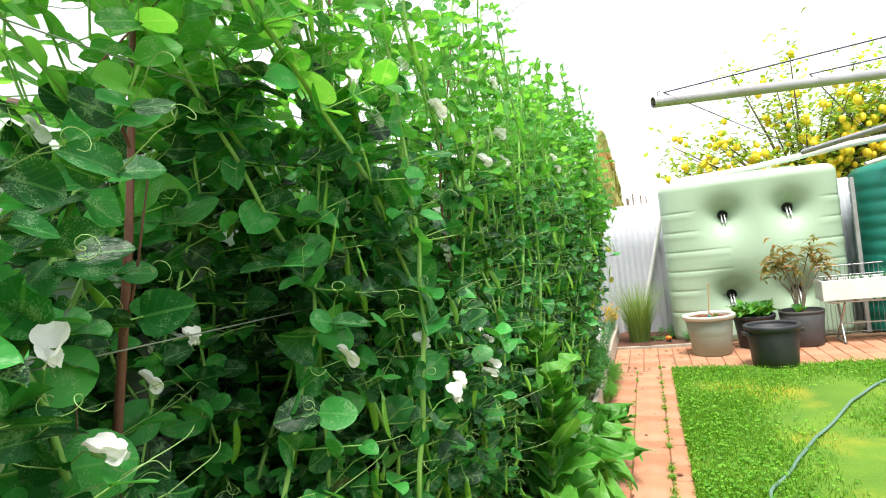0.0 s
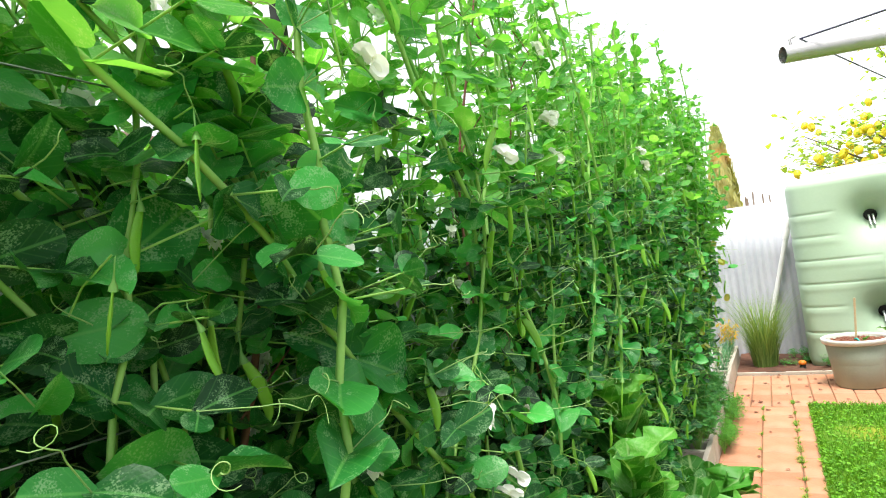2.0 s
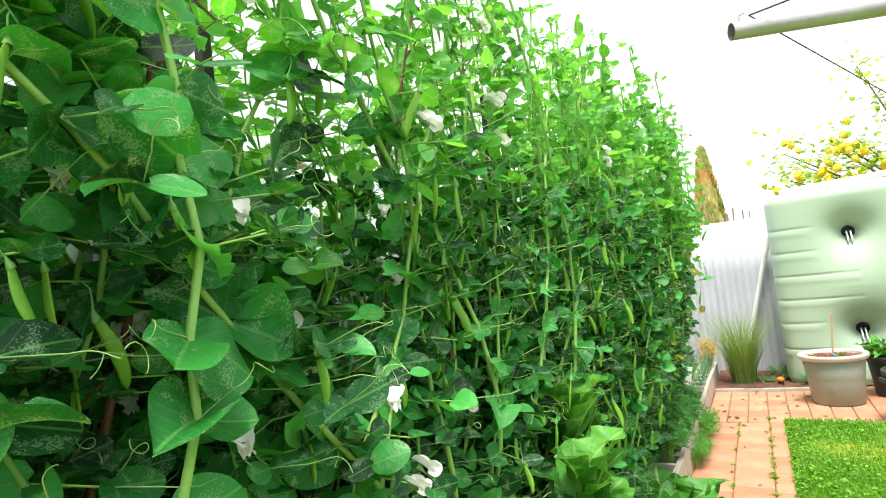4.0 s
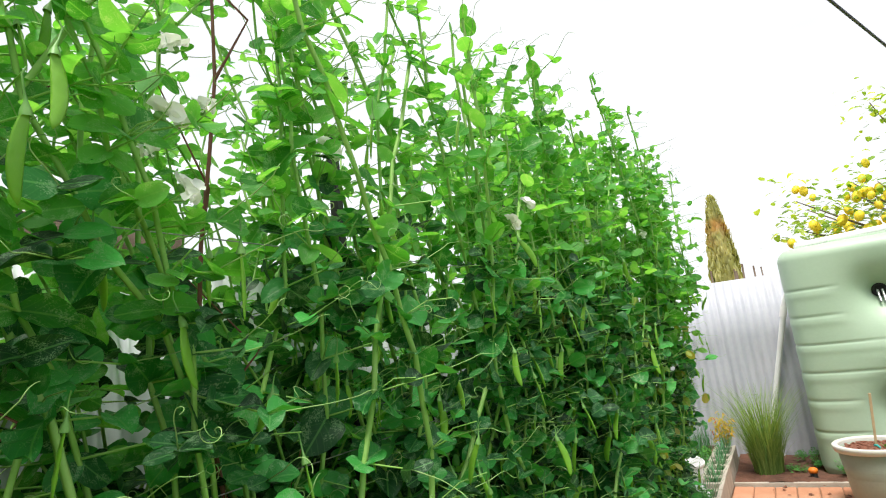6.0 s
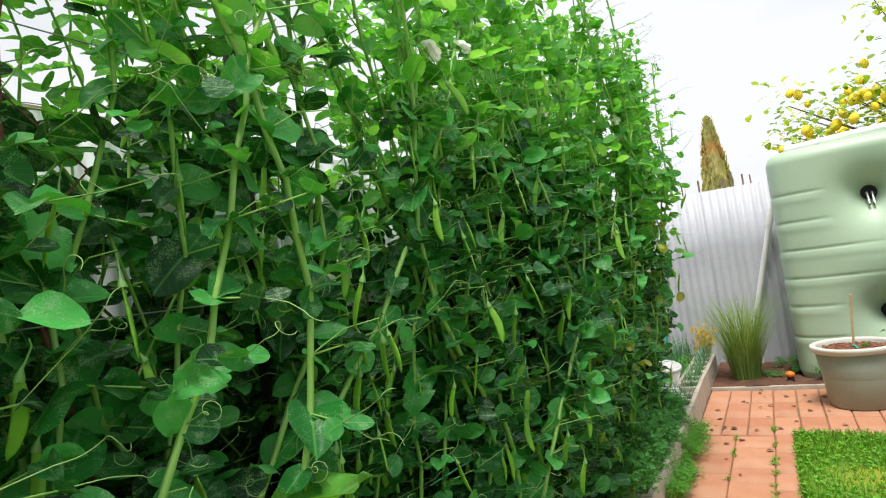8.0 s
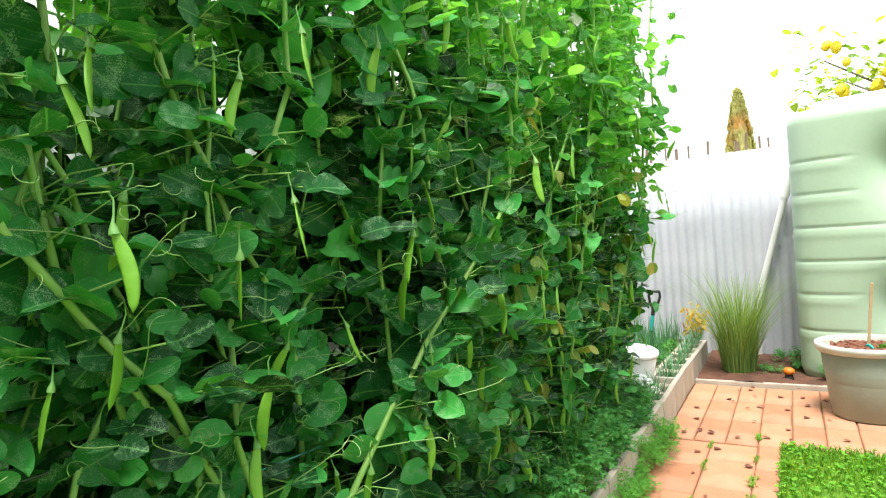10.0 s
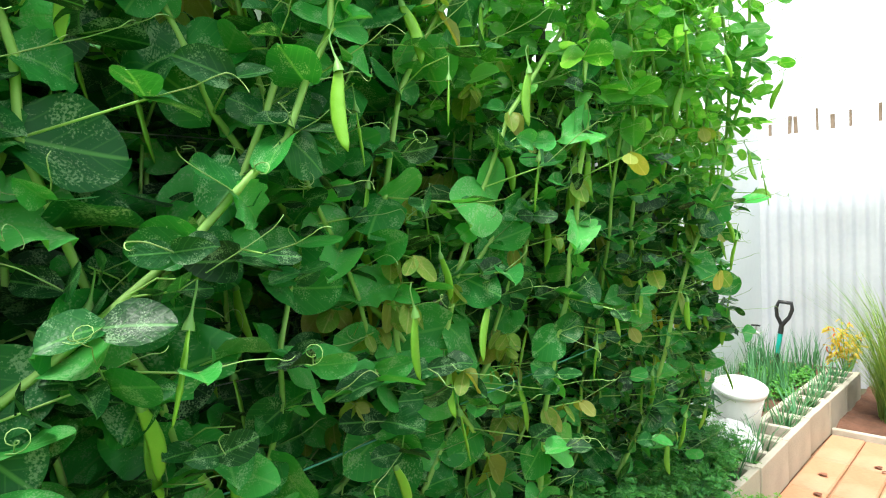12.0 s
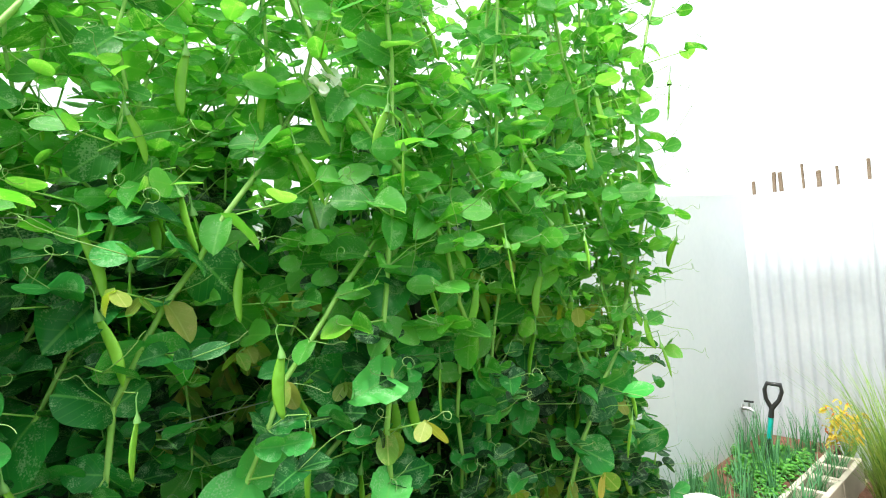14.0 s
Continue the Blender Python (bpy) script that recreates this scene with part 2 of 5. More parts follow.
GROUND = material("dry_ground", (0.12, 0.12, 0.05), (0.25, 0.21, 0.12), 0.95, grain=0.6, fine=9, bump=0.2)
FENCE = material("painted_iron", (0.42, 0.44, 0.49), (0.56, 0.57, 0.61), 0.5, grain=3, fine=30, bump=0.06, stain=(0.40, 0.36, 0.36), stain_amount=0.3)
PANEL = material("white_painted_sheet", (0.58, 0.62, 0.66), (0.69, 0.72, 0.75), 0.5, grain=2, fine=24, bump=0.05, stain=(0.55, 0.55, 0.55), stain_amount=0.25)
BLOCK = material("concrete_block", (0.36, 0.32, 0.26), (0.60, 0.54, 0.45), 0.92, grain=5, fine=150, bump=0.35, stain=(0.25, 0.2, 0.14), stain_amount=0.45, random_mix=0.15)
TANK = material("pale_green_plastic", (0.35, 0.48, 0.34), (0.42, 0.55, 0.40), 0.48, grain=1.6, fine=40, bump=0.04, stain=(0.46, 0.56, 0.44), stain_amount=0.35)
TANK_DARK = material("dark_green_plastic", (0.0, 0.14, 0.10), (0.01, 0.22, 0.16), 0.4, grain=2, bump=0.05)
HOLE = material("dark_recess", (0.008, 0.008, 0.008), (0.02, 0.02, 0.02), 0.7, bump=0.0)
STEEL = material("bare_steel", (0.42, 0.42, 0.42), (0.62, 0.62, 0.62), 0.32, metal=0.9, grain=20, bump=0.05)
PIPE = material("white_pvc", (0.72, 0.72, 0.70), (0.84, 0.84, 0.82), 0.45, grain=3, bump=0.03, stain=(0.55, 0.52, 0.46), stain_amount=0.3)
POT_GREY = material("grey_green_pot", (0.25, 0.29, 0.23), (0.33, 0.37, 0.30), 0.55, grain=5, bump=0.08, stain=(0.22, 0.24, 0.18), stain_amount=0.4)
POT_RIM = material("pale_pot_rim", (0.56, 0.55, 0.49), (0.68, 0.67, 0.60), 0.6, grain=8, bump=0.08)
POT_BLACK = material("black_plastic_pot", (0.014, 0.015, 0.02), (0.04, 0.042, 0.05), 0.5, grain=6, bump=0.1, stain=(0.08, 0.07, 0.06), stain_amount=0.35)
POT_CHARCOAL = material("charcoal_pot", (0.045, 0.047, 0.052), (0.085, 0.088, 0.095), 0.6, grain=5, bump=0.1)
TROUGH = material("white_foam_trough", (0.70, 0.70, 0.68), (0.84, 0.84, 0.82), 0.6, grain=10, bump=0.1)
WOOD = material("pale_wood_stake", (0.40, 0.28, 0.15), (0.58, 0.43, 0.25), 0.75, grain=18, bump=0.2)
TAG = material("teal_tie", (0.0, 0.30, 0.28), (0.02, 0.42, 0.36), 0.5, bump=0.0)
ORANGE = material("orange_plastic", (0.65, 0.15, 0.01), (0.8, 0.24, 0.02), 0.4, bump=0.0)
HOSE = material("grey_green_hose", (0.10, 0.19, 0.16), (0.18, 0.30, 0.24), 0.45, grain=6, bump=0.05)
LEMON = material("lemon_skin", (0.80, 0.52, 0.01), (0.92, 0.74, 0.04), 0.42, grain=14, fine=160, bump=0.2, random_mix=0.5)
BARK = material("grey_bark", (0.10, 0.08, 0.06), (0.25, 0.20, 0.15), 0.9, grain=10, bump=0.6)
GALV = material("galvanised_tube", (0.34, 0.33, 0.34), (0.52, 0.51, 0.52), 0.45, metal=0.5, grain=8, bump=0.1, stain=(0.3, 0.22, 0.18), stain_amount=0.4)
TEAL = material("teal_shaft", (0.0, 0.38, 0.34), (0.03, 0.5, 0.44), 0.35, bump=0.0)
RUBBER = material("black_grip", (0.012, 0.012, 0.014), (0.03, 0.03, 0.032), 0.42, bump=0.05)
BUCKET = material("white_plastic", (0.70, 0.71, 0.70), (0.84, 0.84, 0.83), 0.45, grain=7, bump=0.04)
RED_FLOWER = material("red_chilli", (0.5, 0.06, 0.02), (0.7, 0.2, 0.03), 0.4, bump=0.0)
YELLOW_LEAF = leaf_material("yellow_leaf", (0.30, 0.28, 0.03), (0.48, 0.40, 0.05), (0.6, 0.42, 0.06), (0.6, 0.5, 0.15), (0.5, 0.3, 0.05))
ROOF = material("red_tile_roof", (0.28, 0.10, 0.06), (0.42, 0.18, 0.12), 0.85, grain=2, bump=0.2)
WALL = material("cream_render", (0.55, 0.48, 0.38), (0.66, 0.6, 0.5), 0.85, grain=2, bump=0.1)
DISH = material("grey_dish", (0.34, 0.38, 0.45), (0.44, 0.48, 0.55), 0.5, bump=0.0)


# ---- mesh helpers ----
def link(name, mesh, mat, parent=None, label="", at=None):
    ob = new(name, mesh)
    if mat and not mesh.materials:
        mesh.materials.append(mat)
    if at is not None:
        ob.matrix_basis = at
    if parent:
        ob.parent = parent
    if label:
        ob["label"] = label
    return ob


def part(name, bm, mat, parent=None, label="", at=None, smooth=False):
    me = bpy.data.meshes.new(name)
    bmesh.ops.recalc_face_normals(bm, faces=bm.faces)
    bm.to_mesh(me)
    bm.free()
    if smooth:
        me.polygons.foreach_set("use_smooth", [True] * len(me.polygons))
    return link(name, me, mat, parent, label, at)


def raw(name, verts, faces, mat, parent=None, label="", at=None, smooth=False, uvs=None):
    me = bpy.data.meshes.new(name)
    verts = np.asarray(verts, dtype=np.float32).reshape(-1, 3)
    faces = np.asarray(faces, dtype=np.int32)
    me.vertices.add(len(verts))
    me.vertices.foreach_set("co", verts.ravel())
    k = faces.shape[1]
    me.loops.add(faces.size)
    me.loops.foreach_set("vertex_index", faces.ravel())
    me.polygons.add(len(faces))
    me.polygons.foreach_set("loop_start", np.arange(0, faces.size, k, dtype=np.int32))
    me.polygons.foreach_set("loop_total", np.full(len(faces), k, dtype=np.int32))
    if smooth:
        me.polygons.foreach_set("use_smooth", np.ones(len(faces), dtype=bool))
    if uvs is not None:
        layer = me.uv_layers.new(name="UVMap")
        layer.data.foreach_set("uv", np.asarray(uvs, dtype=np.float32)[faces.ravel()].ravel())
    me.update(calc_edges=True)
    return link(name, me, mat, parent, label, at)


def box(bm, x0, x1, y0, y1, z0, z1, bevel=0.0):
    r = bmesh.ops.create_cube(bm, size=1, matrix=Matrix.Translation(((x0 + x1) / 2, (y0 + y1) / 2, (z0 + z1) / 2)) @ Matrix.Diagonal((x1 - x0, y1 - y0, z1 - z0, 1)))
    if bevel:
        edges = list({e for v in r["verts"] for e in v.link_edges})
        bmesh.ops.bevel(bm, geom=edges, offset=bevel, segments=2, affect="EDGES", profile=0.6)
    return bm


def boxed(x0, x1, y0, y1, z0, z1, bevel=0.0):
    return box(bmesh.new(), x0, x1, y0, y1, z0, z1, bevel)


def lathe(profile, segs=40, bm=None):
    bm = bm or bmesh.new()
    rings = []
    for r, z in profile:
        rings.append([bm.verts.new((r * math.cos(2 * math.pi * k / segs), r * math.sin(2 * math.pi * k / segs), z)) for k in range(segs)])
    for a, b in zip(rings, rings[1:]):
        for k in range(segs):
            bm.faces.new((a[k], a[(k + 1) % segs], b[(k + 1) % segs], b[k]))
    return bm


def tube(paths, sides=6):
    """Vertices and quads of tubes along paths of (point, radius)."""
    V, F = [], []
    base = 0
    ang = np.arange(sides) * 2 * np.pi / sides
    for path in paths:
        P = np.array([p for p, _ in path], dtype=float)
        R = np.array([r for _, r in path])
        T = np.gradient(P, axis=0)
        T /= np.maximum(np.linalg.norm(T, axis=1, keepdims=True), 1e-9)
        ref = np.array((0.31, 0.87, 0.12)) if abs(T[:, 2]).mean() > 0.6 else np.array((0.1, 0.15, 1.0))
        A = np.cross(T, ref)
        A /= np.maximum(np.linalg.norm(A, axis=1, keepdims=True), 1e-9)
        B = np.cross(T, A)
        ring = P[:, None] + R[:, None, None] * (A[:, None] * np.cos(ang)[None, :, None] + B[:, None] * np.sin(ang)[None, :, None])
        V.append(ring.reshape(-1, 3))
        n = len(P)
        i, k = np.meshgrid(np.arange(n - 1), np.arange(sides), indexing="ij")
        a = base + i * sides + k
        b = base + i * sides + (k + 1) % sides
        F.append(np.stack([a, b, b + sides, a + sides], axis=-1).reshape(-1, 4))
        base += n * sides
    return np.concatenate(V), np.concatenate(F)


def tubes(name, paths, mat, parent=None, sides=6, label="", at=None):
    v, f = tube(paths, sides)
    return raw(name, v, f, mat, parent, label, at, smooth=True)


def empty(name, at=None):
    ob = new(name)
    ob.empty_display_size = 0.1
    if at is not None:
        ob.matrix_basis = at
    return ob


# a leaf blade one long and about one wide, from its stalk along +y, facing +z
def blade(steps, base, width, cup=0.16, droop=0.22, wave=0.03, widest=0.42, columns=(-1, 0, 1)):
    """base: half width at the stalk; width: greatest half width; the tip is bluntly rounded."""
    vs = np.sin(np.linspace(0, 1, steps) * np.pi / 2) ** 1.15
    V, U = [], []
    for s in columns:
        for k, v in enumerate(vs):
            if v < widest:
                q = 1 - (1 - v / widest) ** 2
                w = base + (width - base) * math.sqrt(max(0.0, q))
            else:
                w = width * max(0.0, 1 - ((v - widest) / (1 - widest)) ** 2) ** 0.55
            u = s * w
            V.append((u, v - (0.10 * abs(s) if k == 0 else 0), cup * abs(u) * 1.3 - droop * v * v + wave * abs(s) * math.sin((7 if wave < 0.08 else 19) * v + s)))
            U.append((0.5 + u, v))
    F = []
    for c in range(len(columns) - 1):
        for k in range(steps - 1):
            q = c * steps + k
            F.append((q, q + steps, q + steps + 1, q + 1))
    return np.array(V), np.array(F), np.array(U)


STIPULE = blade(9, 0.22, 0.52, cup=0.24, droop=0.24, wave=0.055)
LEAFLET = blade(8, 0.05, 0.40, cup=0.24, droop=0.16, widest=0.48)
def lobed(shape, turns):
    """A leaf cut into lobes: narrow blades fanned from one stalk."""
    V, F, U = shape
    VV, FF, UU = [], [], []
    for k, (deg, size, off) in enumerate(turns):
        c, s = math.cos(radians(deg)), math.sin(radians(deg))
        W = V * size
        VV.append(np.stack((W[:, 0] * c - W[:, 1] * s, W[:, 0] * s + W[:, 1] * c + off, W[:, 2] + 0.02 * k), 1))
        FF.append(F + len(V) * k)
        UU.append(U)
    return np.concatenate(VV), np.concatenate(FF), np.concatenate(UU)


FERNY = lobed(blade(3, 0.06, 0.24, cup=0.3, droop=0.2), ((0, 0.75, 0.35), (48, 0.55, 0.32), (-48, 0.55, 0.32), (70, 0.5, 0.05), (-70, 0.5, 0.05)))
COARSE = blade(5, 0.05, 0.40, cup=0.2, droop=0.2)
NARROW = blade(6, 0.03, 0.18, cup=0.5, droop=0.3)
BROAD = blade(16, 0.06, 0.34, cup=0.35, droop=0.35, wave=0.09, widest=0.62)


def leaves(name, shape, places, mat, parent=None, label=""):
    """One mesh of many leaves: each place is (point, direction, facing, length)."""
    T, F, U = shape
    P = np.array([p for p, _, _, _ in places], dtype=float)
    D = np.array([d for _, d, _, _ in places], dtype=float)
    N = np.array([q for _, _, q, _ in places], dtype=float)
    S = np.array([s for _, _, _, s in places], dtype=float)
    D /= np.maximum(np.linalg.norm(D, axis=1, keepdims=True), 1e-9)
    X = np.cross(D, N)
    X /= np.maximum(np.linalg.norm(X, axis=1, keepdims=True), 1e-9)
    Z = np.cross(X, D)
    vary = np.random.RandomState(len(P) + 17)
    X = X * vary.uniform(0.72, 1.08, (len(P), 1))
    Z = Z * vary.uniform(-0.4, 2.2, (len(P), 1))
    V = P[:, None] + S[:, None, None] * (T[None, :, 0:1] * X[:, None] + T[None, :, 1:2] * D[:, None] + T[None, :, 2:3] * Z[:, None])
    n = len(T)
    faces = (F[None] + (np.arange(len(P)) * n)[:, None, None]).reshape(-1, 4)
    uv = np.tile(U, (len(P), 1))
    return raw(name, V.reshape(-1, 3), faces, mat, parent, label, smooth=True, uvs=uv)


# ---- ground, lawn, path, beds ----
PATH_L, PATH_R, LAWN_END, PAVE_END, FENCE_Y, SIDE_X = -0.44, 0.155, 5.97, 7.22, 8.31, -1.10
ground = tagged(part("ground", boxed(-220, 220, -200, 260, -0.3, -0.07), GROUND), "dry bare ground running out to the horizon", "ground", kind="structure")

rng = random.Random(7)


def lawn_sheet():
    nx, ny = 70, 110
    xs, ys = np.linspace(PATH_R, 5.2, nx), np.linspace(-3.5, LAWN_END, ny)
    V = [(x + (0.012 * math.sin(9 * y) + 0.01 * noise.noise((0, y * 7, 1)) if i == 0 else 0), y, 0.012 + 0.012 * noise.noise((x * 2.2, y * 2.2, 0)) + 0.006 * noise.noise((x * 9, y * 9, 3))) for i, x in enumerate(xs) for y in ys]
    F = [(i * ny + j, (i + 1) * ny + j, (i + 1) * ny + j + 1, i * ny + j + 1) for i in range(nx - 1) for j in range(ny - 1)]
    return raw("lawn", V, F, LAWN, smooth=True)


lawn = tagged(lawn_sheet(), "green lawn with mossy yellow patches beside the path", "lawn", kind="structure")


def blades_of_grass(name, count, spot, mat, lo, hi, width):
    V, F = [], []
    for k in range(count):
        x, y, z = spot()
        h, a = rng.uniform(lo, hi), rng.uniform(0, 6.283)
        dx, dy = math.cos(a) * width, math.sin(a) * width
        bx, by = rng.uniform(-0.6, 0.6) * h, rng.uniform(-0.6, 0.6) * h
        V += [(x - dx, y - dy, z), (x + dx, y + dy, z), (x + dx * 0.8 + bx * 0.4, y + dy * 0.8 + by * 0.4, z + h * 0.6), (x - dx * 0.8 + bx * 0.4, y - dy * 0.8 + by * 0.4, z + h * 0.6), (x + bx + dx * 0.15, y + by + dy * 0.15, z + h), (x + bx - dx * 0.15, y + by - dy * 0.15, z + h)]
        b = 6 * k
        F += [(b, b + 1, b + 2, b + 3), (b + 3, b + 2, b + 4, b + 5)]
    return raw(name, V, F, mat)


def lawn_spot():
    while True:
        y = 2.0 + 3.98 * rng.random() ** 0.8
        x = PATH_R + (4.2 * rng.random() ** 1.4)
        if noise.noise((x * 1.3, y * 1.3, 5)) + rng.uniform(-0.4, 0.5) > (-0.3 if x < 0.7 else 0.10):
            return x - 0.01, y, 0.01


tagged(blades_of_grass("grass_blades", 42000, lawn_spot, BLADE, 0.015, 0.05, 0.0022), "short green lawn grass", "grass", kind="stuff")
clover = []
for k in range(9000):
    x, y, z = lawn_spot()
    a = rng.uniform(0, 6.283)
    clover.append(((x, y, z + rng.uniform(0.008, 0.035)), (math.cos(a), math.sin(a), 0.3), (rng.uniform(-0.5, 0.5), rng.uniform(-0.5, 0.5), 1), rng.uniform(0.012, 0.028)))
tagged(leaves("clover", COARSE, clover, CLOVER), "low clover leaves growing through the lawn", "clover", kind="stuff")

path_bed = tagged(part("path", boxed(PATH_L - 0.02, PATH_R, -3.5, PAVE_END, -0.06, -0.012), JOINT), "terracotta paver path with weedy joints", "path", kind="structure")
paving = tagged(part("pavement", boxed(PATH_R, 5.2, LAWN_END, PAVE_END + 0.25, -0.06, -0.012), JOINT), "terracotta paved strip in front of the water tank", "pavement", kind="structure")


def paver_mesh(name, w, d):
    bm = boxed(-w / 2, w / 2, -d / 2, d / 2, -0.035, 0.0)
    top = [e for e in bm.edges if all(v.co.z > -0.01 for v in e.verts)]
    bmesh.ops.bevel(bm, geom=top, offset=0.006, segments=1, affect="EDGES")
    me = bpy.data.meshes.new(name)
    bm.to_mesh(me)
    bm.free()
    me.materials.append(PAVER)
    return me


def lay(parent, mesh, x, y):
    link("paver", mesh, PAVER, parent, at=pose(x + rng.uniform(-0.002, 0.002), y + rng.uniform(-0.002, 0.002), 0.002 + rng.uniform(-0.003, 0.003), rng.uniform(-0.5, 0.5), rng.uniform(-0.5, 0.5), rng.uniform(-0.5, 0.5)))


# ---- fences ----
def corrugated(width, height, pitch=0.076, depth=0.017):
    n = int(width / pitch * 8)
    bm = bmesh.new()
    rows = []
    for y_off in (0.0, 0.003):
        for z in np.linspace(0, height, 4):
            rows.append([bm.verts.new((width * k / n, y_off + depth / 2 * math.sin(2 * math.pi * width * k / n / pitch) + 0.004 * math.sin(z * 3 + k * 0.05), z)) for k in range(n + 1)])
    for r0 in (0, 1, 2, 4, 5, 6):
        for k in range(n):
            bm.faces.new((rows[r0][k], rows[r0][k + 1], rows[r0 + 1][k + 1], rows[r0 + 1][k]))
    for k in range(n):
        bm.faces.new((rows[3][k], rows[3][k + 1], rows[7][k + 1], rows[7][k]))
    return bm


fence = tagged(empty("fence_back", pose(0, FENCE_Y, 0)), "pale grey corrugated iron fence behind the beds", "fence", kind="structure")
sheet_x = SIDE_X - 0.06
sheet = 0
while sheet_x < 5.2:
    part("fence_sheet", corrugated(0.80, 1.79 + rng.uniform(-0.012, 0.012)), FENCE, fence, at=pose(sheet_x, 0.004 * (sheet % 2), 0, 0, rng.uniform(-0.25, 0.25), 0), smooth=True)
    sheet_x += 0.76
    sheet += 1
for z in (0.35, 1.5):
    part("fence_rail", boxed(SIDE_X, 5.2, 0.03, 0.075, z, z + 0.07, 0.004), STAKE, fence)

side = tagged(empty("fence_side", pose(SIDE_X, 0, 0)), "white painted metal fence behind the pea trellis", "fence", kind="structure")
py = FENCE_Y
while py > -3.6:
    w = 1.18
    if py > 6.0:
        part("fence_panel", boxed(-0.012, 0, py - w, py - 0.004, 0.0, 1.80, 0.002), PANEL, side)
    else:
        part("fence_panel", corrugated(w, 1.79), PANEL, side, at=pose(0, py - w, 0, 0, 0, 90), smooth=True)
    py -= w
for z in (0.35, 1.5):
    part("fence_rail", boxed(-0.075, -0.03, -3.5, FENCE_Y - 0.02, z, z + 0.07, 0.004), STAKE, side)

# row of rough stakes standing behind the iron fence
stake_x = SIDE_X + 0.03
for k in range(34):
    h = 1.93 + rng.uniform(0.0, 0.11)
    w = rng.uniform(0.006, 0.013)
    bm = boxed(-w, w, -0.012, 0.012, 0, h, 0.003)
    ob = part("fence_stake", bm, STAKE, at=pose(stake_x, FENCE_Y + 0.10, -0.07, rng.uniform(-1, 1), rng.uniform(-2.5, 2.5), 0))
    tagged(ob, "weathered brown stake standing behind the iron fence", "stake", "stakes behind the fence")
    stake_x += rng.uniform(0.07, 0.20)
    if stake_x > 1.1:
        break

# ---- garden bed and its hollow blocks ----
tagged(part("bed_soil", boxed(SIDE_X, PATH_L - 0.19, -3.5, FENCE_Y - 0.02, -0.06, 0.13), SOIL), "dark red-brown soil of the raised garden bed", "soil", kind="structure")


def soil_strip():
    nx, ny = 40, 40
    xs, ys = np.linspace(PATH_L, 0.55, nx), np.linspace(PAVE_END, FENCE_Y - 0.02, ny)
    V = [(x, y, 0.02 + 0.03 * noise.noise((x * 5, y * 5, 0)) + 0.012 * noise.noise((x * 21, y * 21, 0))) for x in xs for y in ys]
    F = [(i * ny + j, (i + 1) * ny + j, (i + 1) * ny + j + 1, i * ny + j + 1) for i in range(nx - 1) for j in range(ny - 1)]
    return raw("soil_strip", V, F, SOIL, smooth=True)


tagged(soil_strip(), "reddish crumbly soil strip along the fence", "soil", kind="structure")


def block_mesh():
    """Hollow concrete block lying with its two cells upwards, 390 x 190 x 190."""
    bm = bmesh.new()
    L, W, H, t, web = 0.385, 0.19, 0.19, 0.03, 0.034
    for a, b in ((-W / 2, -W / 2 + t), (W / 2 - t, W / 2)):
        box(bm, a, b, -L / 2, L / 2, 0, H, 0.004)
    for c in (-L / 2 + web / 2, 0, L / 2 - web / 2):
        box(bm, -W / 2 + t - 0.001, W / 2 - t + 0.001, c - web / 2, c + web / 2, 0.002, H - 0.003, 0.004)
    me = bpy.data.meshes.new("hollow_block")
    bm.to_mesh(me)
    bm.free()
    me.materials.append(BLOCK)
    return me


BLOCK_MESH = block_mesh()
CELL_SOIL = boxed(-0.066, 0.066, -0.08, 0.08, 0, 0.13)
cell_me = bpy.data.meshes.new("cell_soil")
CELL_SOIL.to_mesh(cell_me)
CELL_SOIL.free()
cell_me.materials.append(SOIL)
by = FENCE_Y - 0.52
while by > -2.5:
    b = link("concrete_block", BLOCK_MESH, BLOCK, at=pose(PATH_L - 0.095 + rng.uniform(-0.006, 0.006), by, -0.005, 0, 0, rng.uniform(-1.0, 1.0)))
    tagged(b, "hollow grey-beige concrete block edging the bed, filled with soil", "block", "blocks edging the garden bed")
    for s in (-0.093, 0.093):
        link("cell_soil", cell_me, SOIL, b, at=pose(0, s, 0))
    by -= 0.392


# ---- grass-like tufts ----
def tuft(name, x, y, z, count, lo, hi, spread, lean, width, mat, label, category, group="", curve=0.5):
    V, F = [], []
    base = 0
    for k in range(count):
        a = rng.uniform(0, 6.283)
        r = spread * math.sqrt(rng.random())
        h = rng.uniform(lo, hi)
        px, py_ = x + r * math.cos(a), y + r * math.sin(a)
        a2 = a + rng.uniform(-0.8, 0.8)
        tip = h * lean * rng.uniform(0.2, 1.2)
        wx, wy = -math.sin(a2) * width, math.cos(a2) * width
        for s in range(5):
            u = s / 4
            cx, cy = px + math.cos(a2) * tip * (u ** (1 + curve)), py_ + math.sin(a2) * tip * (u ** (1 + curve))
            cz = z + h * (u - 0.25 * lean * u ** 3)
            ww = 1 - u ** 2 * 0.9
            V += [(cx - wx * ww, cy - wy * ww, cz), (cx + wx * ww, cy + wy * ww, cz)]
        F += [(base + 2 * s, base + 2 * s + 1, base + 2 * s + 3, base + 2 * s + 2) for s in range(4)]
        base += 10
    root = tagged(empty(name), label, category, group)
    raw("blade_growth", V, F, mat, root)["kind"] = "stuff"
    return root


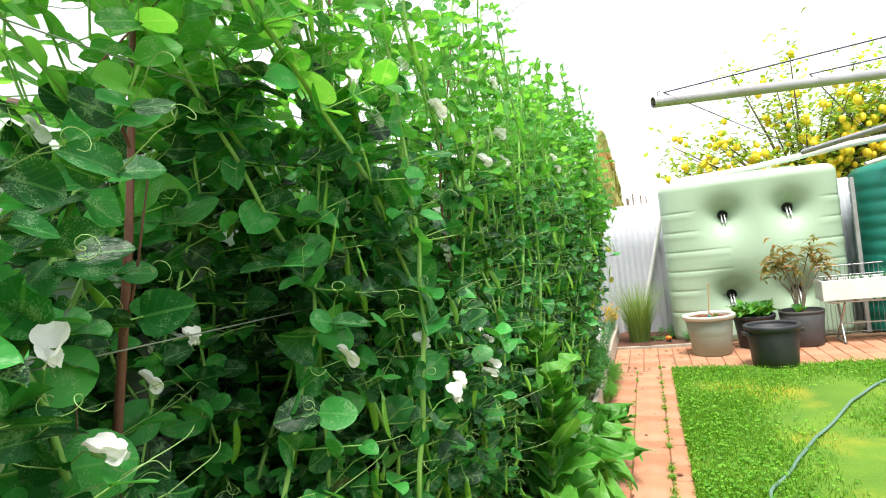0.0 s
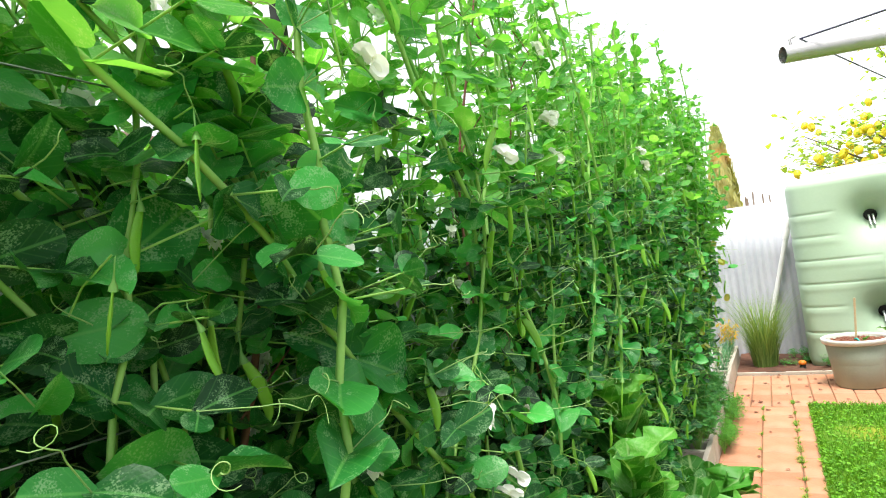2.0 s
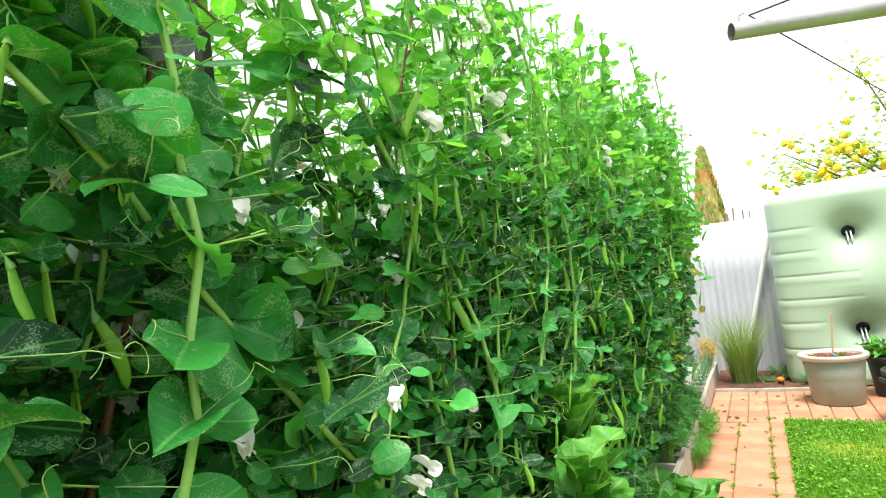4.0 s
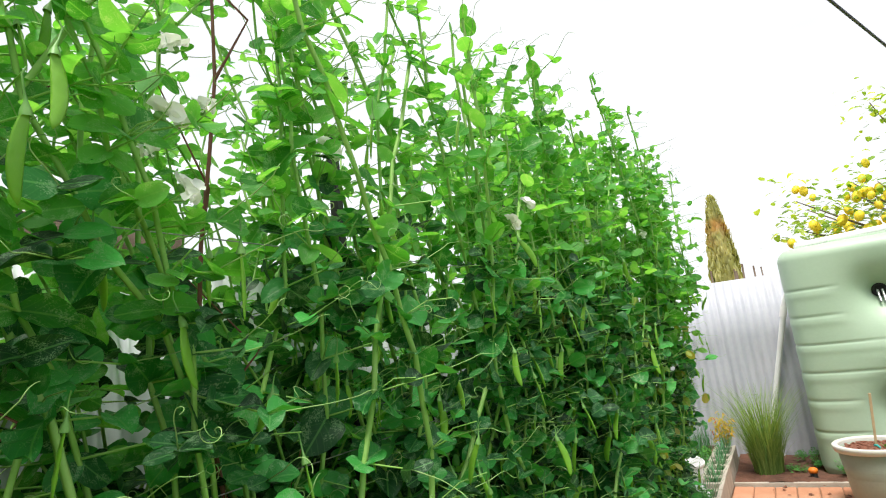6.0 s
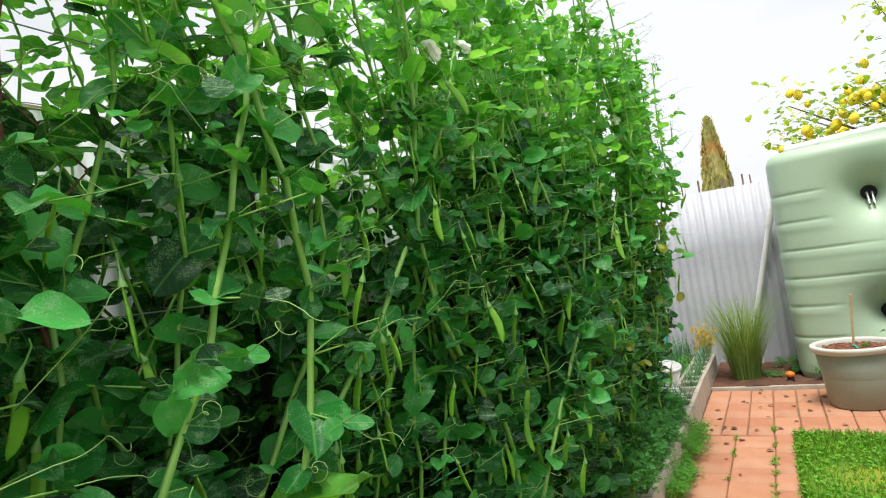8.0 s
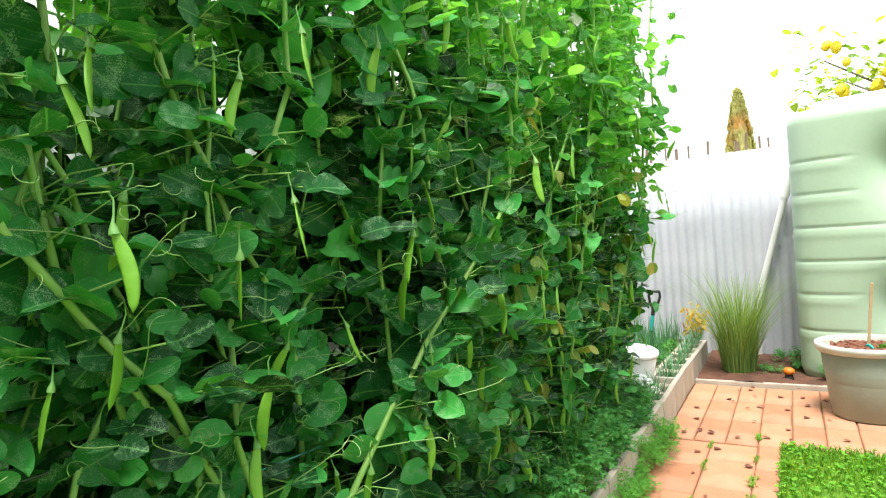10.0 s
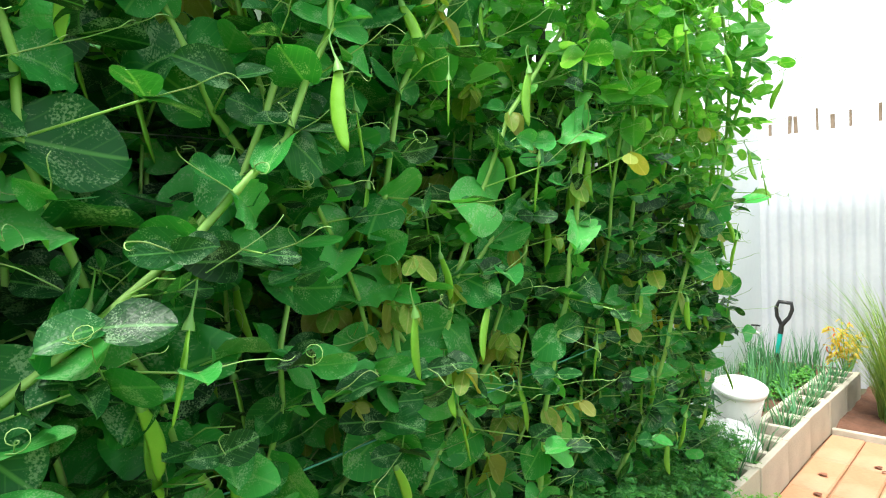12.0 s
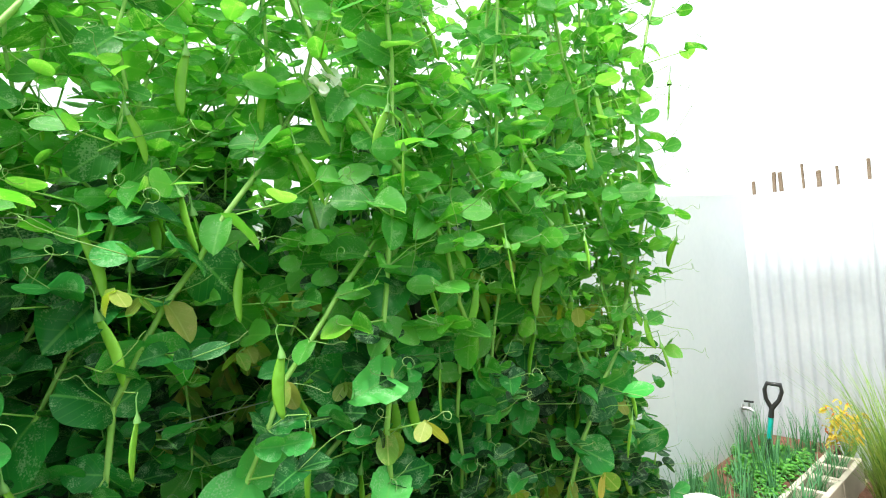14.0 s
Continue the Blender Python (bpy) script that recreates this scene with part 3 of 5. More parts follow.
# ---- the pea trellis ----
def pod_mesh():
    """A flat snow pea pod hanging from its curved stalk, tip down, with calyx; about 90 mm long."""
    n, bm = 12, bmesh.new()
    rings = []
    for k in range(n):
        u = k / (n - 1)
        w = 0.0088 * (math.sin(math.pi * min(1, u * 0.93 + 0.06)) ** 0.45)
        t = 0.0026 * (math.sin(math.pi * min(1, u * 0.95 + 0.03)) ** 0.6) * (1 + 0.22 * math.sin(u * 22))
        if k == n - 1:
            w, t = 0.0006, 0.0006
        cx = 0.010 * math.sin(u * 2.4)
        ring = []
        for a in range(8):
            q = a * math.pi / 4
            ring.append(bm.verts.new((cx + w * math.cos(q), t * math.sin(q), -0.012 - 0.088 * u)))
        rings.append(ring)
    for a, b in zip(rings, rings[1:]):
        for k in range(8):
            bm.faces.new((a[k], a[(k + 1) % 8], b[(k + 1) % 8], b[k]))
    bm.faces.new(rings[0])
    bm.faces.new(rings[-1])
    me = bpy.data.meshes.new("pod")
    bm.to_mesh(me)
    bm.free()
    me.polygons.foreach_set("use_smooth", [True] * len(me.polygons))
    me.materials.append(POD)
    return me


def calyx_mesh():
    v, f = tube([[((0.0, 0, 0.030), 0.0011), ((0.004, 0, 0.022), 0.0011), ((0.002, 0, 0.006), 0.0013), ((0, 0, -0.002), 0.002), ((0, 0, -0.010), 0.0052), ((0.0, 0, -0.016), 0.0062)]], 6)
    me = bpy.data.meshes.new("calyx")
    me.from_pydata(v.tolist(), [], f.tolist())
    me.polygons.foreach_set("use_smooth", [True] * len(me.polygons))
    me.materials.append(CALYX)
    return me


def flower_mesh():
    """A white pea flower: two upright rounded standard petals, two wings and a keel."""
    V, F = [], []

    def petal(origin, along, across, size, cup):
        o, a, c = Vector(origin), Vector(along).normalized(), Vector(across).normalized()
        nrm = a.cross(c)
        base = len(V)
        steps = 6
        for i in range(steps):
            u = i / (steps - 1)
            w = size * 0.62 * math.sin(math.pi * (0.08 + 0.86 * u)) ** 0.6
            for s in (-1, -0.5, 0, 0.5, 1):
                V.append(tuple(o + a * (size * u) + c * (w * s) + nrm * (cup * size * (s * s * 0.6 - u * u * 0.7 + 0.08 * math.sin(6 * u + 3 * s)))))
        for i in range(steps - 1):
            for s in range(4):
                F.append((base + i * 5 + s, base + i * 5 + s + 1, base + i * 5 + s + 6, base + i * 5 + s + 5))

    petal((0, 0, 0), (0.25, -0.45, 1), (1, 0.35, 0), 0.024, 0.45)
    petal((0, 0, 0), (-0.25, -0.45, 1), (1, -0.35, 0), 0.024, 0.45)
    petal((0.003, 0.002, 0), (0.2, 1, -0.25), (0.2, 0, 1), 0.019, 0.5)
    petal((-0.003, 0.002, 0), (-0.2, 1, -0.25), (0.2, 0, -1), 0.019, 0.5)
    petal((0, 0.001, -0.002), (0, 1, -0.5), (1, 0, 0), 0.014, -0.7)
    me = bpy.data.meshes.new("flower")
    me.from_pydata(V, [], F)
    me.polygons.foreach_set("use_smooth", [True] * len(me.polygons))
    me.materials.append(PETAL)
    return me


POD_MESH, CALYX_MESH, FLOWER_MESH = pod_mesh(), calyx_mesh(), flower_mesh()


def single_leaf(cup, droop, wave):
    V, F, U = blade(14, 0.22, 0.52, cup=cup, droop=droop, wave=wave * 1.5, columns=(-1, -0.55, 0, 0.55, 1))
    me = bpy.data.meshes.new("stipule")
    me.from_pydata(V.tolist(), [], F.tolist())
    layer = me.uv_layers.new(name="UVMap")
    layer.data.foreach_set("uv", U.astype(np.float32)[F.ravel()].ravel())
    me.polygons.foreach_set("use_smooth", [True] * len(me.polygons))
    me.materials.append(PEA_SINGLE_LIT)
    return me


STIPULE_MESHES = [single_leaf(0.2, 0.2, 0.03), single_leaf(0.34, 0.35, 0.06), single_leaf(0.06, 0.1, 0.04), single_leaf(-0.15, 0.3, 0.05), single_leaf(0.28, -0.12, 0.05), single_leaf(0.7, 0.3, 0.05), single_leaf(0.5, 0.5, 0.09)]


def hang_pod(parent, p, turn, size):
    ob = link("pod", POD_MESH, POD, parent, at=Matrix.Translation(p) @ pose(0, 0, -0.03 * size, rng.uniform(-14, 14), rng.uniform(-22, 22), turn) @ Matrix.Scale(size, 4))
    link("calyx", CALYX_MESH, CALYX, ob)


def set_flower(parent, p, turn, size):
    ob = link("flower", FLOWER_MESH, PETAL, parent, at=Matrix.Translation(p) @ pose(0, 0, 0, rng.uniform(-15, 25), rng.uniform(-20, 20), turn) @ Matrix.Scale(size, 4))
    link("calyx", CALYX_MESH, CALYX, ob, at=pose(0, -0.004, -0.004, 35, 0, 0) @ Matrix.Rotation(math.pi, 4, "X") @ Matrix.Scale(0.8, 4))


def curl(p, way, length, loops):
    """A tendril: runs out along way, then coils."""
    p, way = np.array(p), np.array(way) / np.linalg.norm(way)
    side_way = np.cross(way, (0.2, 0.1, 1.0))
    side_way /= np.linalg.norm(side_way)
    up = np.cross(side_way, way)
    pts = []
    n = 30
    for k in range(n):
        u = k / (n - 1)
        r = 0.0 if u < 0.35 else 0.012 * (u - 0.35) * 2
        a = loops * 6.283 * max(0, u - 0.3)
        q = p + way * length * (u if u < 0.6 else 0.6 + 0.3 * (u - 0.6)) + (side_way * math.cos(a) + up * math.sin(a)) * r + np.array((0, 0, -0.05 * length * u * u))
        pts.append((q, 0.0011 * (1 - 0.5 * u)))
    return pts


def hedge_top(y):
    return float(np.interp(y, (-0.5, 1.0, 2.0, 2.8, 3.4, 4.1, 4.8, 5.3, 5.9), (2.40, 2.45, 2.42, 2.46, 2.36, 2.40, 2.62, 2.66, 2.38))) + 0.09 * noise.noise((y * 1.7, 3, 0))


def bulge(y, z):
    """The far end of the hedge leans out over the path at head height."""
    return 0.16 * max(0.0, min(1.0, (z - 0.9) / 0.7)) * max(0.0, min(1.0, (y - 4.0) / 1.0))


def hedge_front(y):
    return -0.51 - 0.23 * max(0.0, min(1.0, (2.2 - y) / 2.2)) - 0.115 * max(0.0, min(1.0, (y - 3.4) / 1.2)) - 0.07 * math.exp(-((y - 2.3) / 0.8) ** 2) + 0.05 * noise.noise((y * 1.3, 0, 4))


HEDGE_TOP, HEDGE_NEAR, HEDGE_FAR = 2.34, -0.5, 5.86


def pea_plant(y0, stems, rank, lively):
    """A climbing pea: zigzag stems with paired stipules at each node, leaflets on stalks, tendrils, flowers and pods."""
    root = tagged(empty("pea_plant", pose(0, 0, 0)), "tall climbing snow pea plant with pods, white flowers and curling tendrils", "pea plant", "peas on the trellis")
    stip, leaf, tips, dry, stalks, curls, single = [], [], [], [], [], [], []
    for s in range(stems):
        depth = rank(s)
        y = y0 + rng.uniform(-0.14, 0.14)
        x = hedge_front(y) - depth
        lean_y, lean_x = rng.gauss(0, 3.0), rng.uniform(-0.02, 0.10)
        if y > 4.2 and depth < 0.2:
            lean_x += 0.07
        top = hedge_top(y) + rng.uniform(-0.34, 0.08) - (0.7 + 0.4 * rng.random()) * (s > 8 or (y < 0.8 and s > 4))
        top += -(0.0 if s < 4 or y > 4.0 else 0.45 * rng.random() + 0.05)
        z = 0.12
        pts = []
        k = 0
        p = np.array((x - 0.14, y - lean_y * 0.10, z))
        front = depth < 0.2
        # share of height above which leaves take the colour painted as backlit
        fresh = 0.66 - 0.22 * front * max(0.0, min(1.0, (y - 4.2) / 0.8))
        while p[2] < top:
            zig = 1 if k % 2 else -1
            u = (p[2] - 0.12) / top
            step = rng.uniform(0.075, 0.115)
            wander = np.array((lean_x + 0.14 * (p[2] < 0.9) + rng.uniform(-0.08, 0.08), zig * 0.10 + lean_y * 0.12 + rng.uniform(-0.10, 0.10), 1.0))
            wander[:2] += np.array((noise.noise((p[2] * 2.2, y0 * 3 + s, 1.0)) * 0.35, 1.25 * noise.noise((p[2] * 1.5, y0 * 3 + s, 7.0))))
            p = p + wander / np.linalg.norm(wander) * step
            over = p[0] - (hedge_front(p[1]) + 0.10 - depth * 0.9 + bulge(p[1], p[2]))
            if over > 0:
                p[0] -= over * 0.85
            if p[1] > HEDGE_FAR - 0.02:
                p[1] -= 0.10
            r = (0.0072 if s == 0 else 0.0058 if s < 3 else 0.0042) * (1 - 0.45 * u)
            pts.append((p.copy(), r))
            k += 1
            if p[2] < 0.22 and rng.random() < 0.5:
                continue
            size = (1.0 - 0.34 * max(0, u - 0.6) / 0.4) * rng.uniform(0.72, 1.12) * (1 - 0.18 * math.exp(-((p[1] - 2.3) / 0.8) ** 4))
            yellow = lively and rng.random() < 0.12 and p[2] < 1.6
            bag_s = dry if yellow else (tips if u > fresh else stip)
            bag_l = dry if yellow else (tips if u > fresh else leaf)
            out_x = 0.75 if front else 0.35
            # two stipules clasp the stem
            for q in (-1, 1):
                if rng.random() < 0.08:
                    continue
                d = (out_x * rng.uniform(-0.3, 0.9), q * rng.uniform(0.4, 1.0), rng.uniform(-0.8, 0.6))
                face = (rng.gauss(0.75, 0.5), rng.gauss(-0.15, 0.55), rng.gauss(0.5, 0.5))
                spec = (p, (d[0], d[1] * 0.5, -1.0) if yellow else d, face, (0.066 if yellow else 0.074 + 0.010 * (p[1] > 3.2)) * size * rng.uniform(0.75, 1.25))
                # the two front stems take the leaf colour painted as lit
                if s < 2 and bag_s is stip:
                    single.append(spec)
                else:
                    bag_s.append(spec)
            # a leaf stalk with pairs of leaflets and a tendril
            a = rng.uniform(-1.2, 1.2) if front else rng.uniform(-3.1, 3.1)
            way = np.array((math.cos(a), math.sin(a) * 1.15, rng.uniform(-0.05, 0.6)))
            way /= np.linalg.norm(way)
            length = rng.uniform(0.08, 0.15) * size
            q0 = p
            path = [(p, 0.0017)]
            pairs = rng.choice((1, 2, 2, 3)) if s else rng.choice((0, 0, 1, 2))
            for j in range(pairs):
                q0 = p + way * length * (j + 1) / pairs + np.array((0, 0, -0.012 * (j + 1)))
                path.append((q0, 0.0014))
                acr = np.array((-way[1], way[0], 0))
                for sgn in (-1, 1):
                    d = acr * sgn + way * 0.5 + np.array((0, 0, rng.uniform(-0.3, 0.25)))
                    face = (rng.gauss(0.55, 0.55), rng.gauss(-0.1, 0.5), rng.gauss(0.6, 0.5))
                    bag_l.append((q0, d + np.array((0, 0, -1.2)) if yellow else d, face, rng.uniform(0.046, 0.074) * size * (0.8 if yellow else 1.0)))
            stalks.append(path)
            if front and rng.random() < 0.8:
                curls.append(curl(q0, way + np.array((rng.uniform(-0.3, 0.3), rng.uniform(-0.4, 0.4), rng.uniform(-0.2, 0.4))), rng.uniform(0.07, 0.22), rng.choice((0.3, 0.5, -0.6, 0.9, 1.5, -2, 2.6))))
            # pods below, flowers above
            if front and 0.45 < p[2] < 2.05 and rng.random() < 0.30:
                w2 = np.array((rng.uniform(0.5, 1), rng.uniform(-0.8, 0.8), rng.uniform(0.1, 0.5)))
                w2 /= np.linalg.norm(w2)
                e = p + w2 * rng.uniform(0.06, 0.13)
                stalks.append([(p, 0.0013), ((p + e) / 2 + np.array((0, 0, 0.012)), 0.0012), (e, 0.0011)])
                flowering = rng.random() < (0.38 if p[1] < 1.9 and p[2] > 1.0 else (0.10 if p[1] < 4.2 and p[2] > 1.7 else 0.03))
                if flowering:
                    for c in range(rng.choice((1, 1, 1, 2))):
                        set_flower(root, Vector(e) + Vector((0, 0.03 * c, 0.02 * c)), rng.uniform(-150, -20), rng.uniform(0.95, 1.25))
                elif rng.random() < 0.9:
                    hang_pod(root, Vector(e), rng.uniform(0, 360), rng.uniform(0.75, 1.1) + (0.15 if p[1] > 3.4 else 0.0))
        if len(pts) > 2:
            stalks.append(pts)
    if stalks:
        v = [t for t in stalks if len(t) > 1]
        tubes("vine", v, STEM, root, 5)
    if curls:
        tubes("tendril_growth", curls, TENDRIL, root, 3)["kind"] = "stuff"
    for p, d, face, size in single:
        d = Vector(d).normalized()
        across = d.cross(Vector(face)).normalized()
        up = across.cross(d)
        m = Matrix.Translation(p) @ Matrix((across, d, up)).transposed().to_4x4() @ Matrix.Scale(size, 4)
        link("stipule", rng.choice(STIPULE_MESHES), PEA_SINGLE_LIT, root, at=m)
    for bag, name, shape, mat, label in ((stip, "foliage", STIPULE, PEA_LEAF_SHADED, ""), (leaf, "leaflet_foliage", LEAFLET, PEA_LEAF_SHADED, ""), (tips, "tip_foliage", LEAFLET, PEA_TIP_BACKLIT, "pale young leaves and upper leaves coloured brighter as if backlit"), (dry, "withered_foliage", LEAFLET, WITHERED, "yellowing withered leaves")):
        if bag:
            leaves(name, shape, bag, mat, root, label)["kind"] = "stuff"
    return root


y = HEDGE_NEAR
while y < HEDGE_FAR:
    pea_plant(y, 9 if y < 0.8 else 15, lambda s: (-0.07, 0.0, 0.05, 0.13, 0.22, 0.30, 0.36, 0.42, 0.40, 0.34, 0.44, 0.38, 0.18, 0.26, 0.32)[s % 15] + rng.uniform(-0.04, 0.04), 4.1 < y < 5.5)
    y += rng.uniform(0.15, 0.20)

trellis = tagged(empty("trellis", pose(-0.78, 0, 0)), "pea trellis of thin dark stakes, wires and green cord", "trellis")
ty = -1.2
while ty < 5.6:
    part("trellis_stake", boxed(-0.012, 0.012, -0.012, 0.012, 0.1, 2.1, 0.003), BLACK, trellis, at=pose(0.02, ty, 0, rng.uniform(-1, 1), rng.uniform(-1, 1), 0))
    ty += 1.25
for z in (0.55, 0.95, 1.35, 1.75):
    tubes("trellis_wire", [[((0.16, -1.4, z), 0.0012), ((0.17, 2.4, z - 0.02), 0.0012), ((0.16, 5.4, z), 0.0012)]], WIRE, trellis, 4)
tubes("cord", [[((0.24, 2.8, 0.86), 0.002), ((0.27, 4.0, 0.80), 0.002), ((0.24, 5.4, 0.86), 0.002)]], CORD, trellis, 5, "blue-green nylon cord")

# reddish woody shoots standing among the peas
for k, (sx, sy, sz, ex, ey, ez) in enumerate(((-0.72, 0.26, 0.2, -0.66, 0.47, 2.2), (-0.72, 0.86, 0.3, -0.66, 1.14, 2.35), (-0.70, 1.5, 0.3, -0.55, 1.75, 2.2), (-0.72, 2.2, 0.3, -0.60, 2.05, 2.3))):
    n = 14
    main = [(np.array((sx + (ex - sx) * i / n + 0.02 * math.sin(i * 0.9 + k), sy + (ey - sy) * i / n + 0.03 * math.sin(i * 0.6 + 2 * k), sz + (ez - sz) * i / n)), (0.0100, 0.0085, 0.0065, 0.0065)[k] * (1 - 0.6 * i / n)) for i in range(n + 1)]
    twigs = [main]
    for i in (6, 8, 10, 12):
        b = main[i][0]
        twigs.append([(b, 0.003), (b + np.array((rng.uniform(-0.02, 0.08), rng.uniform(-0.12, 0.12), 0.10)), 0.0022), (b + np.array((rng.uniform(-0.02, 0.1), rng.uniform(-0.2, 0.2), 0.24)), 0.001)])
    tagged(tubes("bare_shoot", twigs, TWIG, None, 6), "bare red-brown woody shoot among the pea vines", "shoot", "woody shoots in the peas")


# ---- low plants along the bed ----
def herb(x, y, z, spread, height, count, tone=HERB, name="herb_plant", label="feathery dark green parsley growing over the block edge", cat="herb", size=(0.018, 0.036), group="herbs along the bed"):
    root = tagged(empty(name, pose(x, y, z)), label, cat, group)
    stalks, bag = [], []
    for k in range(max(6, count // 22)):
        a, r = rng.uniform(0, 6.283), spread * math.sqrt(rng.random())
        tip = np.array((r * math.cos(a), r * math.sin(a), height * rng.uniform(0.55, 1.0) * (1.1 - 0.5 * r / spread)))
        mid = tip * np.array((0.35, 0.35, 0.6))
        stalks.append([(np.array((0, 0, 0.0)), 0.002), (mid, 0.0016), (tip, 0.001)])
        for j in range(22):
            u = rng.uniform(0.45, 1.05)
            c = mid + (tip - mid) * u + np.array((rng.gauss(0, 0.022), rng.gauss(0, 0.022), rng.gauss(0, 0.014)))
            b = rng.uniform(0, 6.283)
            bag.append((c, (math.cos(b), math.sin(b), rng.uniform(-0.3, 0.5)), (rng.uniform(-0.2, 0.7), rng.uniform(-0.5, 0.3), 1), rng.uniform(*size)))
    tubes("stalk_growth", stalks, STEM, root, 4)["kind"] = "stuff"
    leaves("foliage", COARSE if tone is SALAD else FERNY, bag, tone, root)["kind"] = "stuff"
    return root


for k in range(10):
    herb(-0.54 + rng.uniform(-0.06, 0.04), 4.55 + 0.155 * k, 0.13, rng.uniform(0.09, 0.14), rng.uniform(0.16, 0.34), 560)
yy = 3.4
while yy < 6.2:
    herb(-0.66 + rng.uniform(-0.08, 0.06), yy, 0.12, rng.uniform(0.11, 0.18), rng.uniform(0.2, 0.42) if yy < 5.5 else rng.uniform(0.14, 0.24), 620)
    yy += rng.uniform(0.16, 0.3)
for x, y, h in ((-0.52, 4.35, 0.40), (-0.50, 4.62, 0.46), (-0.53, 4.86, 0.42), (-0.50, 5.08, 0.36)):
    herb(x, y, 0.12, 0.13, h, 620)
yy = 4.75
while yy < 6.0:
    herb(-0.405 + rng.uniform(-0.02, 0.02), yy, 0.0, rng.uniform(0.04, 0.075), rng.uniform(0.09, 0.24), 280, WEED, "weed", "feathery green weed against the foot of the block edging", "weed", (0.010, 0.022), "weeds by the path")
    yy += rng.uniform(0.07, 0.13)
for yw in (3.9, 4.3):
    herb(-0.40, yw, 0.0, 0.06, 0.10, 260, WEED, "weed", "fresh green weed at the foot of the block edging", "weed", (0.012, 0.026), "weeds by the path")
for k in range(30):
    herb(rng.uniform(-1.04, -0.66), rng.uniform(6.5, 8.1), 0.13, rng.uniform(0.04, 0.09), rng.uniform(0.04, 0.10), 60, SALAD, "seedling", "small green seedling in the garden bed", "seedling", (0.015, 0.03), "seedlings in the bed")


def salad(x, y, z, count, size, label, name="silverbeet", group="salad greens along the bed", tone=SALAD):
    root = tagged(empty(name, pose(x, y, z)), label, "salad plant", group)
    bag, ribs = [], []
    for k in range(count):
        a = k * 2.4 + rng.uniform(-0.3, 0.3)
        up = rng.uniform(0.7, 2.4)
        d = np.array((math.cos(a), math.sin(a), up))
        d /= np.linalg.norm(d)
        s = size * rng.uniform(0.7, 1.1)
        b = d * s * 0.25
        ribs.append([(np.zeros(3), 0.005), (b, 0.004)])
        bag.append((b, d, (-d[0] + rng.uniform(-0.4, 0.4), -d[1] + rng.uniform(-0.4, 0.4), 0.5), s))
    tubes("stalk_growth", ribs, STEM, root, 5)["kind"] = "stuff"
    leaves("leaf_rosette", BROAD, bag, tone, root)


for k in range(9):
    salad(-0.44 + rng.uniform(-0.05, 0.06), 2.6 + 0.1 * k, 0.12, 14, rng.uniform(0.22, 0.32), "leafy bright green silverbeet at the edge of the bed")


def bolting_lettuce(x, y, z, height):
    """A tall lettuce run up to seed: a thick stalk with broad veined leaves all the way up."""
    root = tagged(empty("bolting_lettuce", pose(x, y, z, rng.uniform(-5, 5), rng.uniform(0, 8), 0)), "tall bolting lettuce with broad veined leaves at the bed edge", "lettuce", "tall lettuces in the bed")
    tubes("stalk", [[((0, 0, 0), 0.012), ((0.01, 0.01, height * 0.5), 0.010), ((0, 0, height), 0.006)]], STEM, root, 8)
    bag = []
    n = 30
    for k in range(n):
        u = k / (n - 1)
        a = k * 2.4 + rng.uniform(-0.3, 0.3)
        up = 0.25 + 1.6 * u + rng.uniform(-0.2, 0.3)
        bag.append(((0, 0, height * (0.12 + 0.86 * u)), (math.cos(a), math.sin(a), up), (-math.cos(a) + rng.uniform(-0.3, 0.3), -math.sin(a) + rng.uniform(-0.3, 0.3), 0.7), (0.27 - 0.12 * u) * rng.uniform(0.8, 1.15)))
    leaves("leaf_growth", BROAD, bag, SALAD, root)


for x, y, h in ((-0.46, 1.98, 0.76), (-0.44, 2.20, 0.86), (-0.48, 2.44, 0.72)):
    bolting_lettuce(x, y, 0.12, h)

for k in range(60):
    yb = rng.uniform(6.45, 8.15)
    tuft("onion", rng.uniform(-1.04, -0.68), yb, 0.13, 12, 0.14, 0.34, 0.015, 0.35, 0.0028, ONION, "blue-green spring onion tuft in the bed", "onion", "spring onions")
by = FENCE_Y - 0.52
while by > 4.8:
    for s in (-0.093, 0.093):
        if rng.random() < 0.9:
            tuft("chive", PATH_L - 0.095, by + s, 0.13, 40, 0.10, 0.24, 0.05, 0.7, 0.0028, ONION, "small green tuft growing in a block cell", "chive", "tufts in the block cells")
    by -= 0.392
tuft("ornamental_grass", -0.17, 7.60, 0.02, 720, 0.26, 0.94, 0.12, 0.52, 0.0032, CLUMP, "tall light green clump of ornamental grass by the fence", "grass clump", curve=0.9)

# yellowing chilli plant at the end of the blocks
chilli = tagged(empty("chilli_plant", pose(-0.52, 8.05, 0.1)), "yellowing chilli plant with small red fruit by the fence", "chilli plant")
branch, bag = [], []
for k in range(26):
    a, up = rng.uniform(0, 6.283), rng.uniform(0.16, 0.42)
    tip = np.array((math.cos(a) * rng.uniform(0.03, 0.13), math.sin(a) * rng.uniform(0.03, 0.12), up))
    branch.append([(np.zeros(3), 0.003), (tip * 0.5, 0.0022), (tip, 0.001)])
    for j in range(7):
        b = rng.uniform(0, 6.283)
        bag.append((tip * rng.uniform(0.55, 1.0), (math.cos(b), math.sin(b), -0.2), (0.3, -0.3, 1), rng.uniform(0.03, 0.055)))
tubes("branch_stem", branch, STEM, chilli, 5)
leaves("foliage", NARROW, bag, YELLOW_LEAF, chilli)
